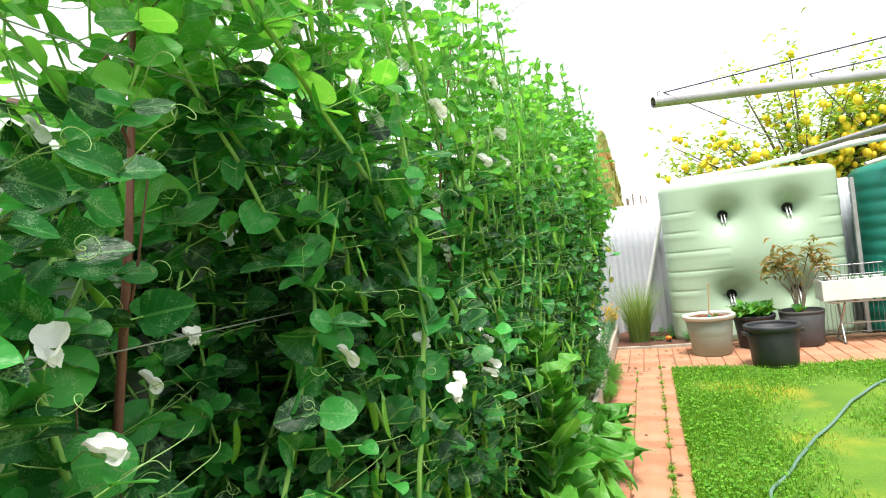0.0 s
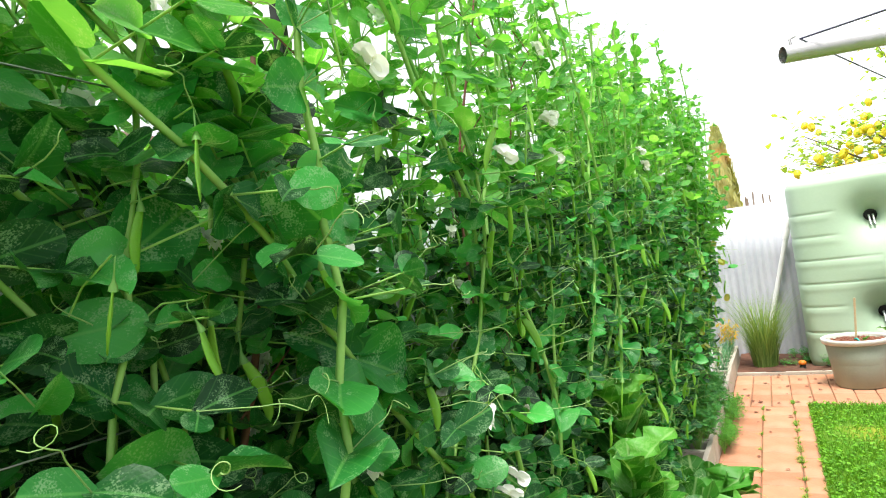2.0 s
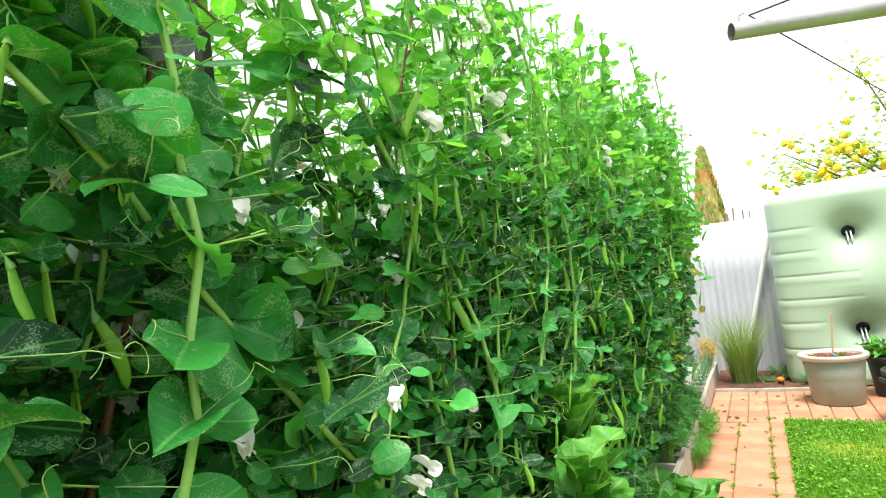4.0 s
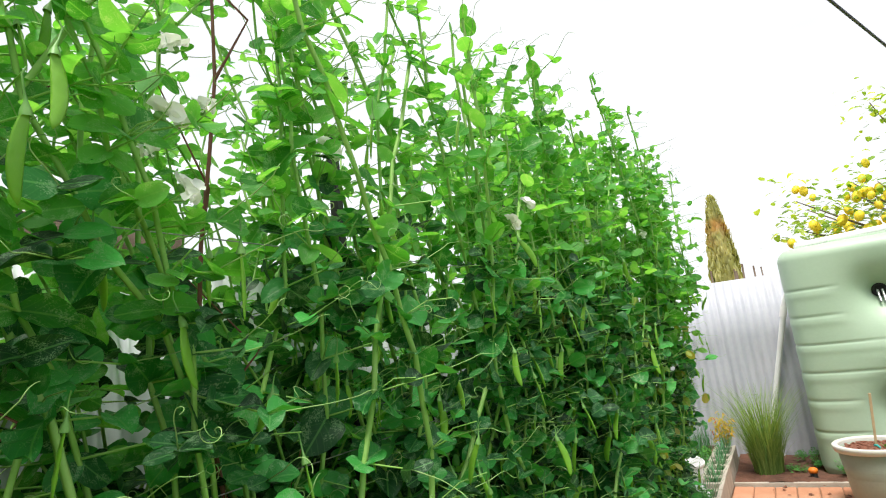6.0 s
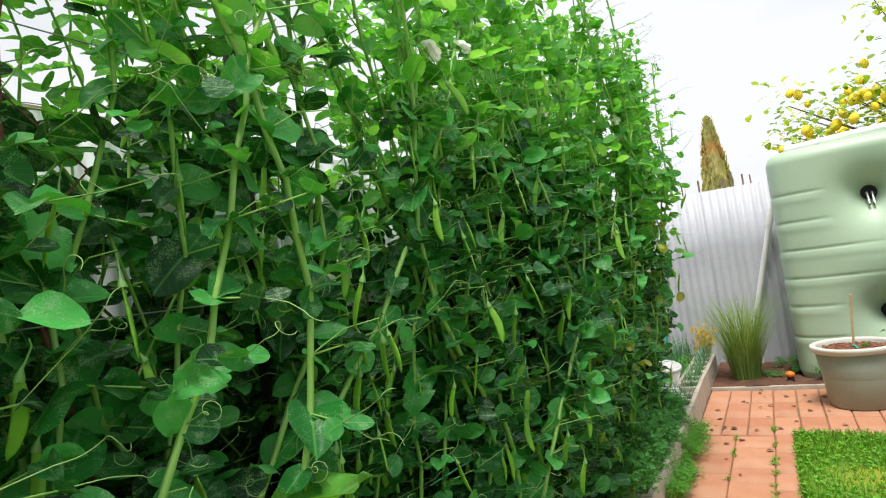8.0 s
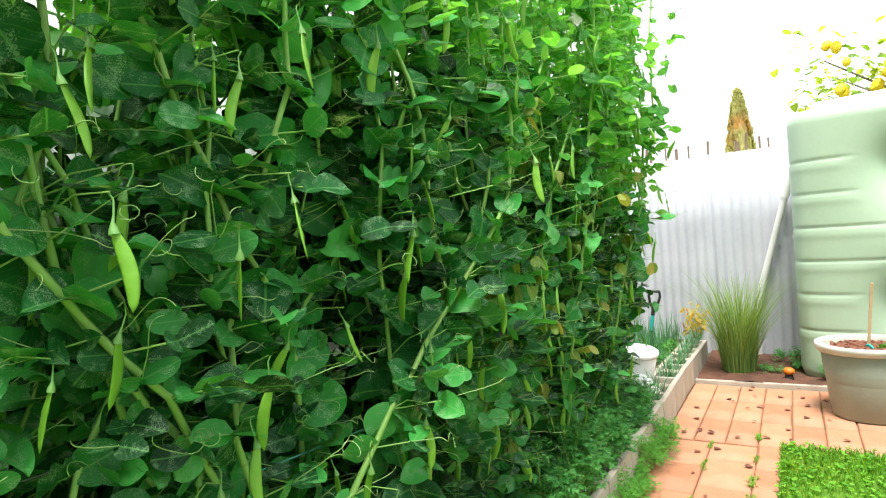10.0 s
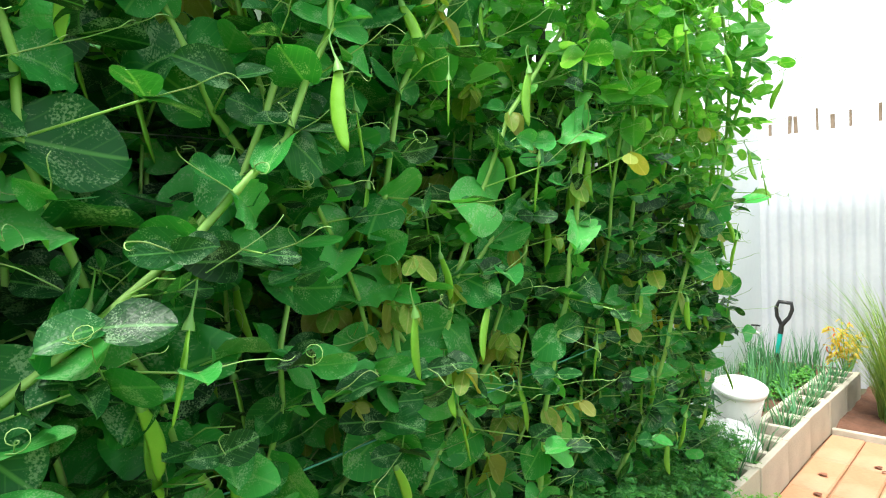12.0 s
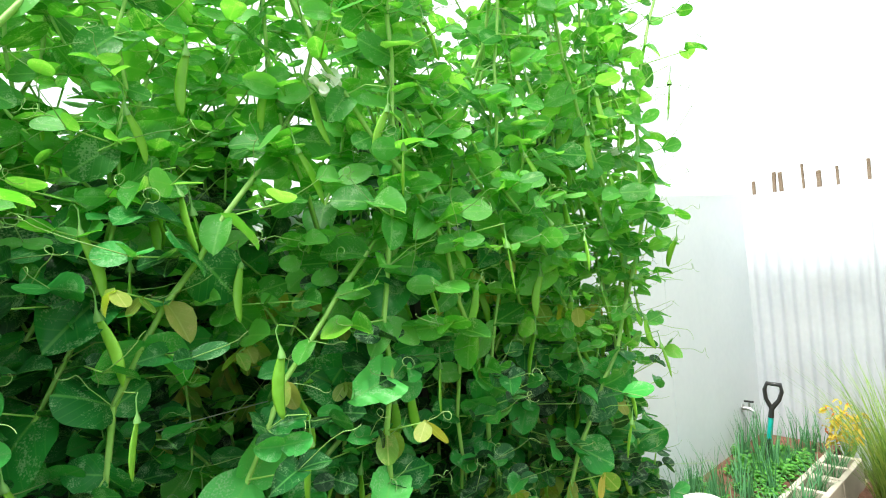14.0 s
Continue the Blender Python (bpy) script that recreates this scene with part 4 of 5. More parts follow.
fruit_bm = lathe([(0.0001, 0), (0.005, -0.006), (0.005, -0.016), (0.001, -0.03)], 7)
fruit_me = bpy.data.meshes.new("chilli")
fruit_bm.to_mesh(fruit_me)
fruit_bm.free()
fruit_me.materials.append(RED_FLOWER)
for k in range(16):
    t = branch[k][2][0]
    link("chilli", fruit_me, RED_FLOWER, chilli, at=pose(*(t * 0.95), rng.uniform(-30, 30), rng.uniform(-30, 30), 0))


# ---- garden fork handle, tap, white container ----
fork = tagged(empty("garden_fork", pose(-0.86, 7.72, 0.16, 4, 8, 20)), "garden fork standing in the soil, teal shaft and black grip", "garden fork")
tubes("shaft", [[((0, 0, 0.14), 0.015), ((0, 0, 0.30), 0.015)]], TEAL, fork, 12)
tubes("socket", [[((0, 0, -0.10), 0.012), ((0, 0, 0.02), 0.015), ((0, 0, 0.15), 0.017)]], RUBBER, fork, 12)
loop = [((0, 0, 0.28), 0.017), ((0, 0, 0.335), 0.015), ((0.034, 0, 0.39), 0.012), ((0.045, 0, 0.445), 0.012), ((0.035, 0, 0.485), 0.013), ((-0.035, 0, 0.485), 0.013), ((-0.045, 0, 0.445), 0.012), ((-0.034, 0, 0.39), 0.012), ((0, 0, 0.335), 0.013)]
tubes("grip", [loop], RUBBER, fork, 10)
for k in range(4):
    tubes("tine", [[((-0.075 + 0.05 * k, 0, -0.08), 0.006), ((-0.075 + 0.05 * k, 0.01, -0.30), 0.004)]], STEEL, fork, 6)

tap = tagged(empty("garden_tap", pose(SIDE_X + 0.005, 8.0, 0.38)), "grey metal garden tap on the white fence", "tap")
tubes("spout", [[((0, 0, 0), 0.012), ((0.05, 0, 0.0), 0.013), ((0.075, 0, -0.02), 0.012), ((0.08, 0, -0.055), 0.013)]], STEEL, tap, 10)
tubes("stem", [[((0.045, 0, 0), 0.009), ((0.045, 0, 0.045), 0.008)]], STEEL, tap, 8)
part("handle", boxed(0.015, 0.075, -0.007, 0.007, 0.042, 0.054, 0.004), BLACK, tap)
part("flange", lathe([(0.0005, 0), (0.028, 0), (0.028, 0.006), (0.012, 0.008)], 16), STEEL, tap, at=pose(0, 0, 0, 0, 90, 0))

tub = tagged(empty("plastic_bucket", pose(-0.69, 6.50, 0.15, 9, 8, 0)), "open white plastic bucket leaning among the herbs", "bucket")
part("body", lathe([(0.0005, 0.0), (0.086, 0.0), (0.092, 0.012), (0.112, 0.235), (0.108, 0.238), (0.088, 0.018), (0.0005, 0.012)], 36), BUCKET, tub, smooth=True)
part("rim", lathe([(0.111, 0.222), (0.121, 0.222), (0.123, 0.242), (0.116, 0.247), (0.108, 0.244), (0.1085, 0.236)], 36), BUCKET, tub, smooth=True)
tubes("bail", [[((0.118 * math.cos(a), -0.10 * math.sin(a) - 0.02, 0.21 - 0.09 * math.sin(a)), 0.0022) for a in np.linspace(0, math.pi, 15)]], STEEL, tub, 6)
for bx, by, bs in ((-0.86, 6.36, 0.12), (-0.63, 6.24, 0.10)):
    bm = bmesh.new()
    bmesh.ops.create_icosphere(bm, subdivisions=4, radius=1.0)
    for v in bm.verts:
        q = v.co * 2.1 + Vector((bx * 9, by, 0))
        v.co *= 1 + 0.28 * abs(noise.noise(q)) + 0.16 * abs(noise.noise(q * 2.6)) + 0.05 * noise.noise(q * 6)
        v.co = Vector((v.co.x * bs, v.co.y * bs, max(-0.55, v.co.z) * bs * 0.95))
    tagged(part("plastic_bag", bm, BUCKET, at=pose(bx, by, 0.13 + 0.5 * bs)), "crumpled white plastic bag lying in the garden bed", "bag", "bags in the bed")
tagged(part("tomato_stake", boxed(-0.007, 0.007, -0.007, 0.007, 0, 0.72, 0.002), BLACK, at=pose(-0.88, 6.1, 0.1, 1, 2, 0)), "thin black plastic plant stake in the bed", "stake")
for k in range(3):
    herb(-0.90 + 0.05 * k, 6.06 + 0.06 * k, 0.13, 0.12, 0.50 - 0.10 * k, 320, HERB, "tomato_plant", "young tomato plant tied to a black stake", "tomato plant", (0.018, 0.034), "tomato plants")

# ---- water tanks ----
TX0, TX1, TY, TDEEP, TTOP = 0.25, 2.20, 7.42, 0.72, 1.96


def slim_tank():
    """Slimline tank: rounded ends, soft shoulders, deep funnel dimples where tie rods cross, grooves round the ends."""
    W, H, r = TX1 - TX0, TTOP, TDEEP / 2
    dimples = [(0.70, 1.50), (1.40, 1.50), (0.70, 0.53), (1.40, 0.53)]
    grooves = (1.58, 1.34, 1.10, 0.86, 0.62, 0.36)
    # outline seen from above, stadium with flatter sides
    outline = []
    for k in range(200):
        u = k / 200
        a = u * 2 * math.pi
        c, s = math.cos(a), math.sin(a)
        ex = 5.0
        px = W / 2 * math.copysign(abs(c) ** (2 / ex), c)
        pyy = r * math.copysign(abs(s) ** (2 / 3.4), s)
        outline.append((px, pyy))
    # respace evenly
    P = np.array(outline + outline[:1])
    d = np.r_[0, np.cumsum(np.linalg.norm(np.diff(P, axis=0), axis=1))]
    m = 300
    t = np.linspace(0, d[-1], m, endpoint=False)
    P = np.stack([np.interp(t, d, P[:, 0]), np.interp(t, d, P[:, 1])], 1)
    T = np.roll(P, -1, 0) - np.roll(P, 1, 0)
    N = np.stack([T[:, 1], -T[:, 0]], 1)
    N /= np.linalg.norm(N, axis=1, keepdims=True)
    rows = 170
    V = []
    for j in range(rows):
        z = H * j / (rows - 1)
        shoulder = max(0.0, (z - (H - 0.11)) / 0.11)
        inset = 0.11 * (1 - math.sqrt(max(0, 1 - shoulder ** 2))) + 0.02 * max(0, 1 - z / 0.06)
        for i in range(m):
            px, pyy = P[i]
            off = -inset
            lx = px + W / 2
            near_d = min(math.hypot((lx - dx) * 1.0, (z - dz) * (0.9 if z < dz else 1.1)) for dx, dz in dimples)
            if abs(pyy) > r * 0.72:
                off -= 0.27 * math.exp(-(near_d / 0.15) ** 1.25) * (1 if pyy < 0 else 0.6)
                off += 0.028 * math.exp(-(((lx - 1.05) / 0.45) ** 2 + ((z - 1.02) / 0.32) ** 2))
            endness = max(0.0, min(1.0, (near_d - 0.30) / 0.12)) if abs(lx - 1.05) > 0.33 else 0.0
            for g in grooves:
                off -= 0.009 * math.exp(-((z - g) / 0.008) ** 2) * endness
                off += 0.004 * math.exp(-((z - g + 0.055) / 0.03) ** 2) * endness
            V.append((px + N[i, 0] * off, pyy + N[i, 1] * off, z))
    V = np.array(V)
    i, j = np.meshgrid(np.arange(m), np.arange(rows - 1))
    a, b = j * m + i, j * m + (i + 1) % m
    F = np.stack([a, b, b + m, a + m], -1).reshape(-1, 4)
    # lid
    top = V[(rows - 1) * m:]
    inner = top.copy() * np.array((0.55, 0.35, 1)) + np.array((0, 0, 0.02))
    lo = len(V)
    V = np.concatenate([V, inner])
    k = np.arange(m)
    F = np.concatenate([F, np.stack([(rows - 1) * m + k, (rows - 1) * m + (k + 1) % m, lo + (k + 1) % m, lo + k], -1)])
    return V, F, dimples


tank = tagged(empty("water_tank", pose((TX0 + TX1) / 2, TY + TDEEP / 2, 0)), "pale green slimline plastic water tank with deep dimples", "water tank")
tv, tf, tank_dimples = slim_tank()
raw("body", tv, tf, TANK, tank, smooth=True)
part("lid", boxed(-0.56, 0.56, -0.14, 0.14, TTOP - 0.01, TTOP + 0.03, 0.015), TANK, tank)
for dx, dz in tank_dimples:
    lx = dx - (TX1 - TX0) / 2
    part("tie_socket", lathe([(0.0005, 0.0), (0.058, 0.0), (0.058, 0.012), (0.04, 0.02)], 18), HOLE, tank, "black tie-rod socket", at=pose(lx, -TDEEP / 2 + 0.20, dz, 90, 0, 0), smooth=True)
    for s in (-0.013, 0.013):
        tubes("tie_rod", [[((lx + s * 1.3, -TDEEP / 2 + 0.10, dz - 0.10), 0.010), ((lx + s * 1.3, -TDEEP / 2 + 0.17, dz + 0.0), 0.010)]], STEEL, tank, 8, "bare steel tie rod")

pipe = tagged(empty("overflow_pipe"), "white plastic pipe slanting from the tank down the fence", "pipe")
tubes("pipe_run", [[((0.30, 8.19, 1.62), 0.027), ((0.245, 8.22, 1.50), 0.027), ((-0.01, 8.25, 0.60), 0.027), ((-0.06, 8.25, 0.40), 0.027), ((-0.06, 8.25, 0.02), 0.027)]], PIPE, pipe, 14)
tubes("collar", [[((0.235, 8.222, 1.47), 0.034), ((0.20, 8.225, 1.35), 0.034)]], PIPE, pipe, 14)
feed = tagged(empty("roof_water_pipe"), "long white plastic pipe lying along the tank top", "pipe")
tubes("pipe_run", [[((0.42, 7.72, 1.985), 0.036), ((1.3, 7.68, 2.02), 0.036), ((2.3, 7.60, 2.13), 0.036), ((4.4, 7.45, 2.25), 0.036)]], PIPE, feed, 14)
tubes("pipe_drop", [[((0.44, 7.72, 2.0), 0.034), ((0.44, 7.72, 1.93), 0.034)]], PIPE, feed, 14)

tank2 = tagged(empty("round_water_tank", pose(2.95, 7.75, 0)), "dark green round plastic water tank beside the pale one", "water tank")
prof = [(0.60, 0.0)]
for k in range(12):
    prof += [(0.60, 0.02 + 0.145 * k), (0.60, 0.12 + 0.145 * k), (0.59, 0.135 + 0.145 * k)]
prof += [(0.60, 1.78), (0.54, 1.85), (0.25, 1.92), (0.0005, 1.93)]
part("body", lathe(prof, 56), TANK_DARK, tank2, smooth=True)
tubes("inlet_pipe", [[((-0.60, -0.55, 1.86), 0.02), ((0.1, -0.35, 2.0), 0.02), ((0.7, -0.2, 2.06), 0.02)]], PIPE, tank2, 10)
tagged(part("tank_post", boxed(-0.02, 0.02, -0.02, 0.02, 0, 1.75, 0.004), GALV, at=pose(2.29, 7.5, 0)), "dark metal post between the two tanks", "post")


# ---- pots ----
def pot(name, x, y, r0, r1, h, rim_h, lip, body, rim_mat, label, handles=False, z=0.0):
    root = tagged(empty(name, pose(x, y, z)), label, "pot", "pots by the tank")
    t = 0.012
    bodyp = [(0.0005, 0.004), (r0 * 0.9, 0.0), (r0, 0.012), (r0 + (r1 - r0) * 0.2, h * 0.2), (r0 + (r1 - r0) * 0.23, h * 0.205), (r0 + (r1 - r0) * 0.5, h * 0.5), (r1, h - rim_h), (r1 - t, h - rim_h * 0.6), (r1 - t - 0.004, h * 0.6), (r0, 0.06), (0.0005, 0.06)]
    part("body", lathe(bodyp, 48), body, root, smooth=True)
    part("rim", lathe([(r1 - t, h - rim_h), (r1 + lip * 0.7, h - rim_h), (r1 + lip, h - rim_h * 0.4), (r1 + lip, h - 0.004), (r1 + lip - 0.006, h), (r1 - t + 0.004, h - 0.002), (r1 - t, h - 0.012), (r1 - t, h - rim_h)], 48), rim_mat, root, smooth=True)
    if handles:
        for a in (0, 180):
            part("handle", boxed(r1 - 0.01, r1 + lip + 0.018, -0.06, 0.06, h - rim_h - 0.035, h - rim_h, 0.008), rim_mat, root, at=pose(0, 0, 0, 0, 0, a + 12))
    return root


def fill(name, x, y, z, r, mat, label, chips=0):
    root = tagged(empty(name, pose(x, y, z)), label, "potting soil")
    bm = lathe([(r, -0.03), (r, 0.0), (r * 0.7, 0.008), (r * 0.3, 0.014), (0.0005, 0.015)], 32)
    part("surface", bm, SOIL, root, smooth=True)
    if chips:
        V, F = [], []
        for k in range(chips):
            a, q = rng.uniform(0, 6.283), (r - 0.02) * math.sqrt(rng.random())
            c = Vector((q * math.cos(a), q * math.sin(a), 0.012 + rng.uniform(0, 0.014)))
            m = Matrix.Translation(c) @ pose(0, 0, 0, rng.uniform(-30, 30), rng.uniform(-30, 30), rng.uniform(0, 180))
            l, w, h = rng.uniform(0.012, 0.03), rng.uniform(0.006, 0.012), rng.uniform(0.003, 0.006)
            b = len(V)
            V += [tuple(m @ Vector((sx * l, sy * w, sz * h))) for sx in (-1, 1) for sy in (-1, 1) for sz in (-1, 1)]
            F += [(b, b + 1, b + 3, b + 2), (b + 4, b + 6, b + 7, b + 5), (b, b + 4, b + 5, b + 1), (b + 2, b + 3, b + 7, b + 6), (b, b + 2, b + 6, b + 4), (b + 1, b + 5, b + 7, b + 3)]
        ob = raw("bark_mulch", V, F, MULCH, root)
        ob["kind"] = "stuff"
    return root


pot("plant_pot", 0.59, 6.70, 0.195, 0.240, 0.435, 0.045, 0.028, POT_GREY, POT_RIM, "large grey-green plastic pot with a pale rim, on the pavers")
fill("pot_mulch", 0.59, 6.70, 0.38, 0.222, MULCH, "red-brown bark mulch filling the grey pot", 420)
tagged(part("pot_stake", boxed(-0.008, 0.008, -0.008, 0.008, 0, 0.42, 0.002), WOOD, at=pose(0.59, 6.71, 0.36, 2, 5, 0)), "pale wooden stake standing in the grey pot", "stake")
tagged(tubes("plant_tie", [[((0.012, 0, 0.0), 0.008), ((0, 0.012, 0.006), 0.008), ((-0.012, 0, 0.01), 0.008), ((0, -0.012, 0.014), 0.008), ((0.03, -0.025, -0.02), 0.006)]], TAG, None, 6, at=pose(0.595, 6.67, 0.41)), "teal plastic tie at the foot of the stake", "plant tie")
salad(0.65, 6.65, 0.39, 4, 0.06, "small bright green seedling in the grey pot", "pot_seedling", "")
pot("plant_pot", 1.075, 6.0, 0.195, 0.225, 0.40, 0.055, 0.022, POT_BLACK, POT_BLACK, "empty black plastic pot with side handles, on the lawn edge", True)
pot("plant_pot", 1.07, 6.98, 0.17, 0.205, 0.36, 0.045, 0.015, POT_BLACK, POT_BLACK, "black plastic pot full of leafy greens")
fill("pot_soil", 1.07, 6.98, 0.31, 0.185, SOIL, "dark soil in the black pot of greens")
for k in range(7):
    salad(1.07 + 0.10 * math.cos(k), 6.98 + 0.10 * math.sin(k), 0.315, 9, 0.17, "fresh green leafy seedlings in a black pot", "leafy_greens", "greens in the pot")
pot("plant_pot", 1.53, 6.95, 0.185, 0.215, 0.38, 0.03, 0.004, POT_CHARCOAL, POT_CHARCOAL, "charcoal plastic pot holding a bronze-leaved shrub")
fill("pot_soil", 1.53, 6.95, 0.335, 0.195, SOIL, "dark soil in the charcoal pot")
salad(1.49, 6.87, 0.345, 7, 0.10, "low green plant in the charcoal pot", "pot_seedling", "")

shrub = tagged(empty("shrub", pose(1.53, 6.97, 0.33)), "small shrub with bare stems and bronze-green leaves in a pot", "shrub")
limbs, bag = [], []
for bx, by_, bz in ((-0.13, 0, 0.62), (0.16, 0.02, 0.72), (0.02, 0.04, 0.50), (-0.24, 0.03, 0.48), (0.26, -0.02, 0.52), (-0.05, -0.05, 0.66), (0.22, 0.05, 0.60), (-0.18, -0.03, 0.60)):
    tip = np.array((bx, by_, bz))
    mid = np.array((bx * 0.3, by_ * 0.3, bz * 0.5))
    limbs.append([(np.array((0.02 * (1 if bx > 0 else -1), 0, 0)), 0.009), (mid, 0.007), (tip, 0.003)])
    for k in range(30):
        c = tip + np.array((rng.gauss(0, 0.055), rng.gauss(0, 0.05), rng.gauss(0, 0.06)))
        a = rng.uniform(0, 6.283)
        bag.append((c, (math.cos(a), math.sin(a), rng.uniform(-0.7, 0.4)), (0.2, -0.4, 1), rng.uniform(0.06, 0.11)))
tubes("stem_growth", limbs, BARK, shrub, 7)
leaves("foliage", NARROW, bag, SHRUB, shrub)

# ---- white trough on a folding stand ----
stand = tagged(empty("folding_stand", pose(2.22, 6.98, 0)), "folding steel stand with crossed legs on the pavers", "stand")
for x in (-0.34, 0.34):
    for a, b in ((-0.14, 0.14), (0.14, -0.14)):
        tubes("leg", [[((x, a, 0.012), 0.011), ((x * 0.9, b, 0.43), 0.011)]], STEEL, stand, 8)
    tubes("foot_bar", [[((x, -0.16, 0.02), 0.011), ((x, 0.16, 0.02), 0.011)]], STEEL, stand, 8)
for yb in (-0.13, 0.13):
    tubes("rail", [[((-0.46, yb, 0.44), 0.010), ((0.46, yb, 0.44), 0.010)]], STEEL, stand, 8)
tubes("brace", [[((-0.34, 0.0, 0.2), 0.008), ((0.34, 0.0, 0.2), 0.008)]], STEEL, stand, 8)
for k in range(11):
    part("slat", boxed(-0.44 + 0.085 * k, -0.40 + 0.085 * k, -0.15, 0.15, 0.45, 0.462, 0.002), STEEL, stand)
trough = tagged(empty("planter_trough", pose(2.22, 6.98, 0.464)), "white rectangular planter trough on a folding stand", "planter")
bm = bmesh.new()
for a in ((-0.50, 0.50, -0.16, -0.135, 0, 0.21), (-0.50, 0.50, 0.135, 0.16, 0, 0.21), (-0.50, -0.475, -0.134, 0.134, 0, 0.21), (0.475, 0.50, -0.134, 0.134, 0, 0.21), (-0.474, 0.474, -0.134, 0.134, 0, 0.03)):
    box(bm, *a, 0.006)
part("box", bm, TROUGH, trough)
part("soil", boxed(-0.47, 0.47, -0.13, 0.13, 0.03, 0.18), SOIL, trough)
for k in range(11):
    tuft("trough_seedling", 1.80 + 0.085 * k, 6.98 + rng.uniform(-0.08, 0.08), 0.64, 16, 0.05, 0.22 if k > 6 else 0.10, 0.03, 0.5, 0.003, ONION, "green seedlings in the white trough", "seedling", "seedlings in the trough")
rack = tagged(empty("wire_rack", pose(2.1, 7.28, 0.0)), "grey wire shelf rack leaning by the tank", "rack")
for k in range(14):
    tubes("rack_wire", [[((-0.30 + 0.045 * k, 0, 0.02), 0.003), ((-0.30 + 0.045 * k, 0.02, 0.80), 0.003)]], WIRE, rack, 4)
for z in (0.05, 0.68, 0.79):
    tubes("rack_bar", [[((-0.32, 0.0, z), 0.006), ((0.32, 0.0, z), 0.006)]], WIRE, rack, 6)
pot("plant_pot", 2.62, 7.05, 0.14, 0.17, 0.28, 0.03, 0.012, POT_CHARCOAL, POT_CHARCOAL, "grey plastic pot under the trough stand")
salad(2.62, 7.05, 0.24, 12, 0.15, "green leafy plant in the grey pot", "leafy_greens", "greens in the pot")

lamp = tagged(empty("marker_light", pose(0.17, 7.40, 0.005)), "small black garden marker with an orange cap on the soil", "garden marker")
part("post", lathe([(0.0005, 0), (0.028, 0.0), (0.030, 0.01), (0.026, 0.05), (0.022, 0.055), (0.0005, 0.056)], 18), BLACK, lamp, smooth=True)
part("cap", lathe([(0.024, 0.055), (0.036, 0.058), (0.036, 0.085), (0.02, 0.098), (0.0005, 0.10)], 18), ORANGE, lamp, smooth=True)
tagged(part("soil_edging", boxed(PATH_L, 0.6, PAVE_END - 0.005, PAVE_END + 0.03, -0.03, 0.028, 0.006), BLOCK), "thin mortar edging between pavers and soil", "edging", kind="structure")

# garden hose across the lawn
hose_bends = np.array(((0.36, 1.6), (0.40, 2.2), (0.50, 3.04), (0.72, 3.5), (0.96, 3.95), (1.30, 4.65), (1.74, 5.25), (2.5, 5.7), (3.4, 5.75)))
hpts = []
for k in range(90):
    u = k / 89 * (len(hose_bends) - 1)
    hx, hy = (np.interp(u, np.arange(len(hose_bends)), hose_bends[:, c]) for c in (0, 1))
    hpts.append(((hx + 0.012 * math.sin(3 * u), hy, 0.032 + 0.004 * math.sin(7 * u)), 0.0095))
tagged(tubes("garden_hose", [hpts], HOSE, None, 10), "grey-green garden hose lying in a curve on the lawn", "hose")

# weeds and litter on the path
for k in range(34):
    jx = rng.choice((-0.19, -0.19, 0.035, PATH_R - 0.01))
    yk = rng.uniform(1.9, 6.2)
    for j in range(rng.choice((1, 2, 3))):
        tuft("joint_weed", jx + rng.uniform(-0.012, 0.012), yk + 0.035 * j, 0.0, 18, 0.008, 0.026, 0.011, 1.2, 0.0018, BLADE, "small green weed in a paver joint", "weed", "weeds in the joints")
for k in range(60):
    yk = 2.5 + 3.2 * rng.random() ** 1.4
    tuft("joint_weed", 0.036 + rng.uniform(-0.008, 0.008), yk, 0.0, 26, 0.008, 0.028, 0.017, 1.2, 0.0018, BLADE, "small green weed in a paver joint", "weed", "weeds in the joints")
for k in range(46):
    a = rng.uniform(0, 6.283)
    x, y = (rng.uniform(-0.35, 0.5), rng.uniform(6.0, 7.2)) if k < 34 else (rng.uniform(-0.3, 0.12), rng.uniform(2.4, 6.0))
    ob = leaves("fallen_leaf", COARSE, [((x, y, 0.010), (math.cos(a), math.sin(a), 0.05), (0, 0, 1), rng.uniform(0.02, 0.045))], MULCH)
    tagged(ob, "small dry brown leaf lying on the pavers", "fallen leaf", "fallen leaves")
for k in range(8):
    herb(rng.uniform(-0.40, 0.5), rng.uniform(7.35, 8.1), 0.02, rng.uniform(0.06, 0.14), rng.uniform(0.05, 0.15), 150, HERB, "weed", "low green weed on the soil strip", "weed", (0.012, 0.028), "weeds on the soil")

# ---- clothes line ----
line = tagged(empty("clothes_line", pose(0, 0, 0)), "galvanised rotary clothes line with bare wires", "clothes line")
hub = np.array((2.05, 2.76, 1.92))
tip = np.array((0.12, 1.91, 1.86))
tubes("post", [[((hub[0], hub[1], -0.02), 0.025), ((hub[0], hub[1], 2.02), 0.025)]], GALV, line, 14)
for a in (0, 90, 180, 270):
    m = np.array(Matrix.Rotation(radians(a), 3, "Z"))
    end = hub + m @ (tip - hub)
    tubes("arm", [[(hub, 0.021), (end, 0.019)]], GALV, line, 14)
    tubes("end_hook", [[(end + np.array((0.02, 0.01, 0.012)), 0.003), (end + np.array((0.018, 0.012, 0.034)), 0.003), (end + np.array((0.03, 0.015, 0.04)), 0.003)]], GALV, line, 6)
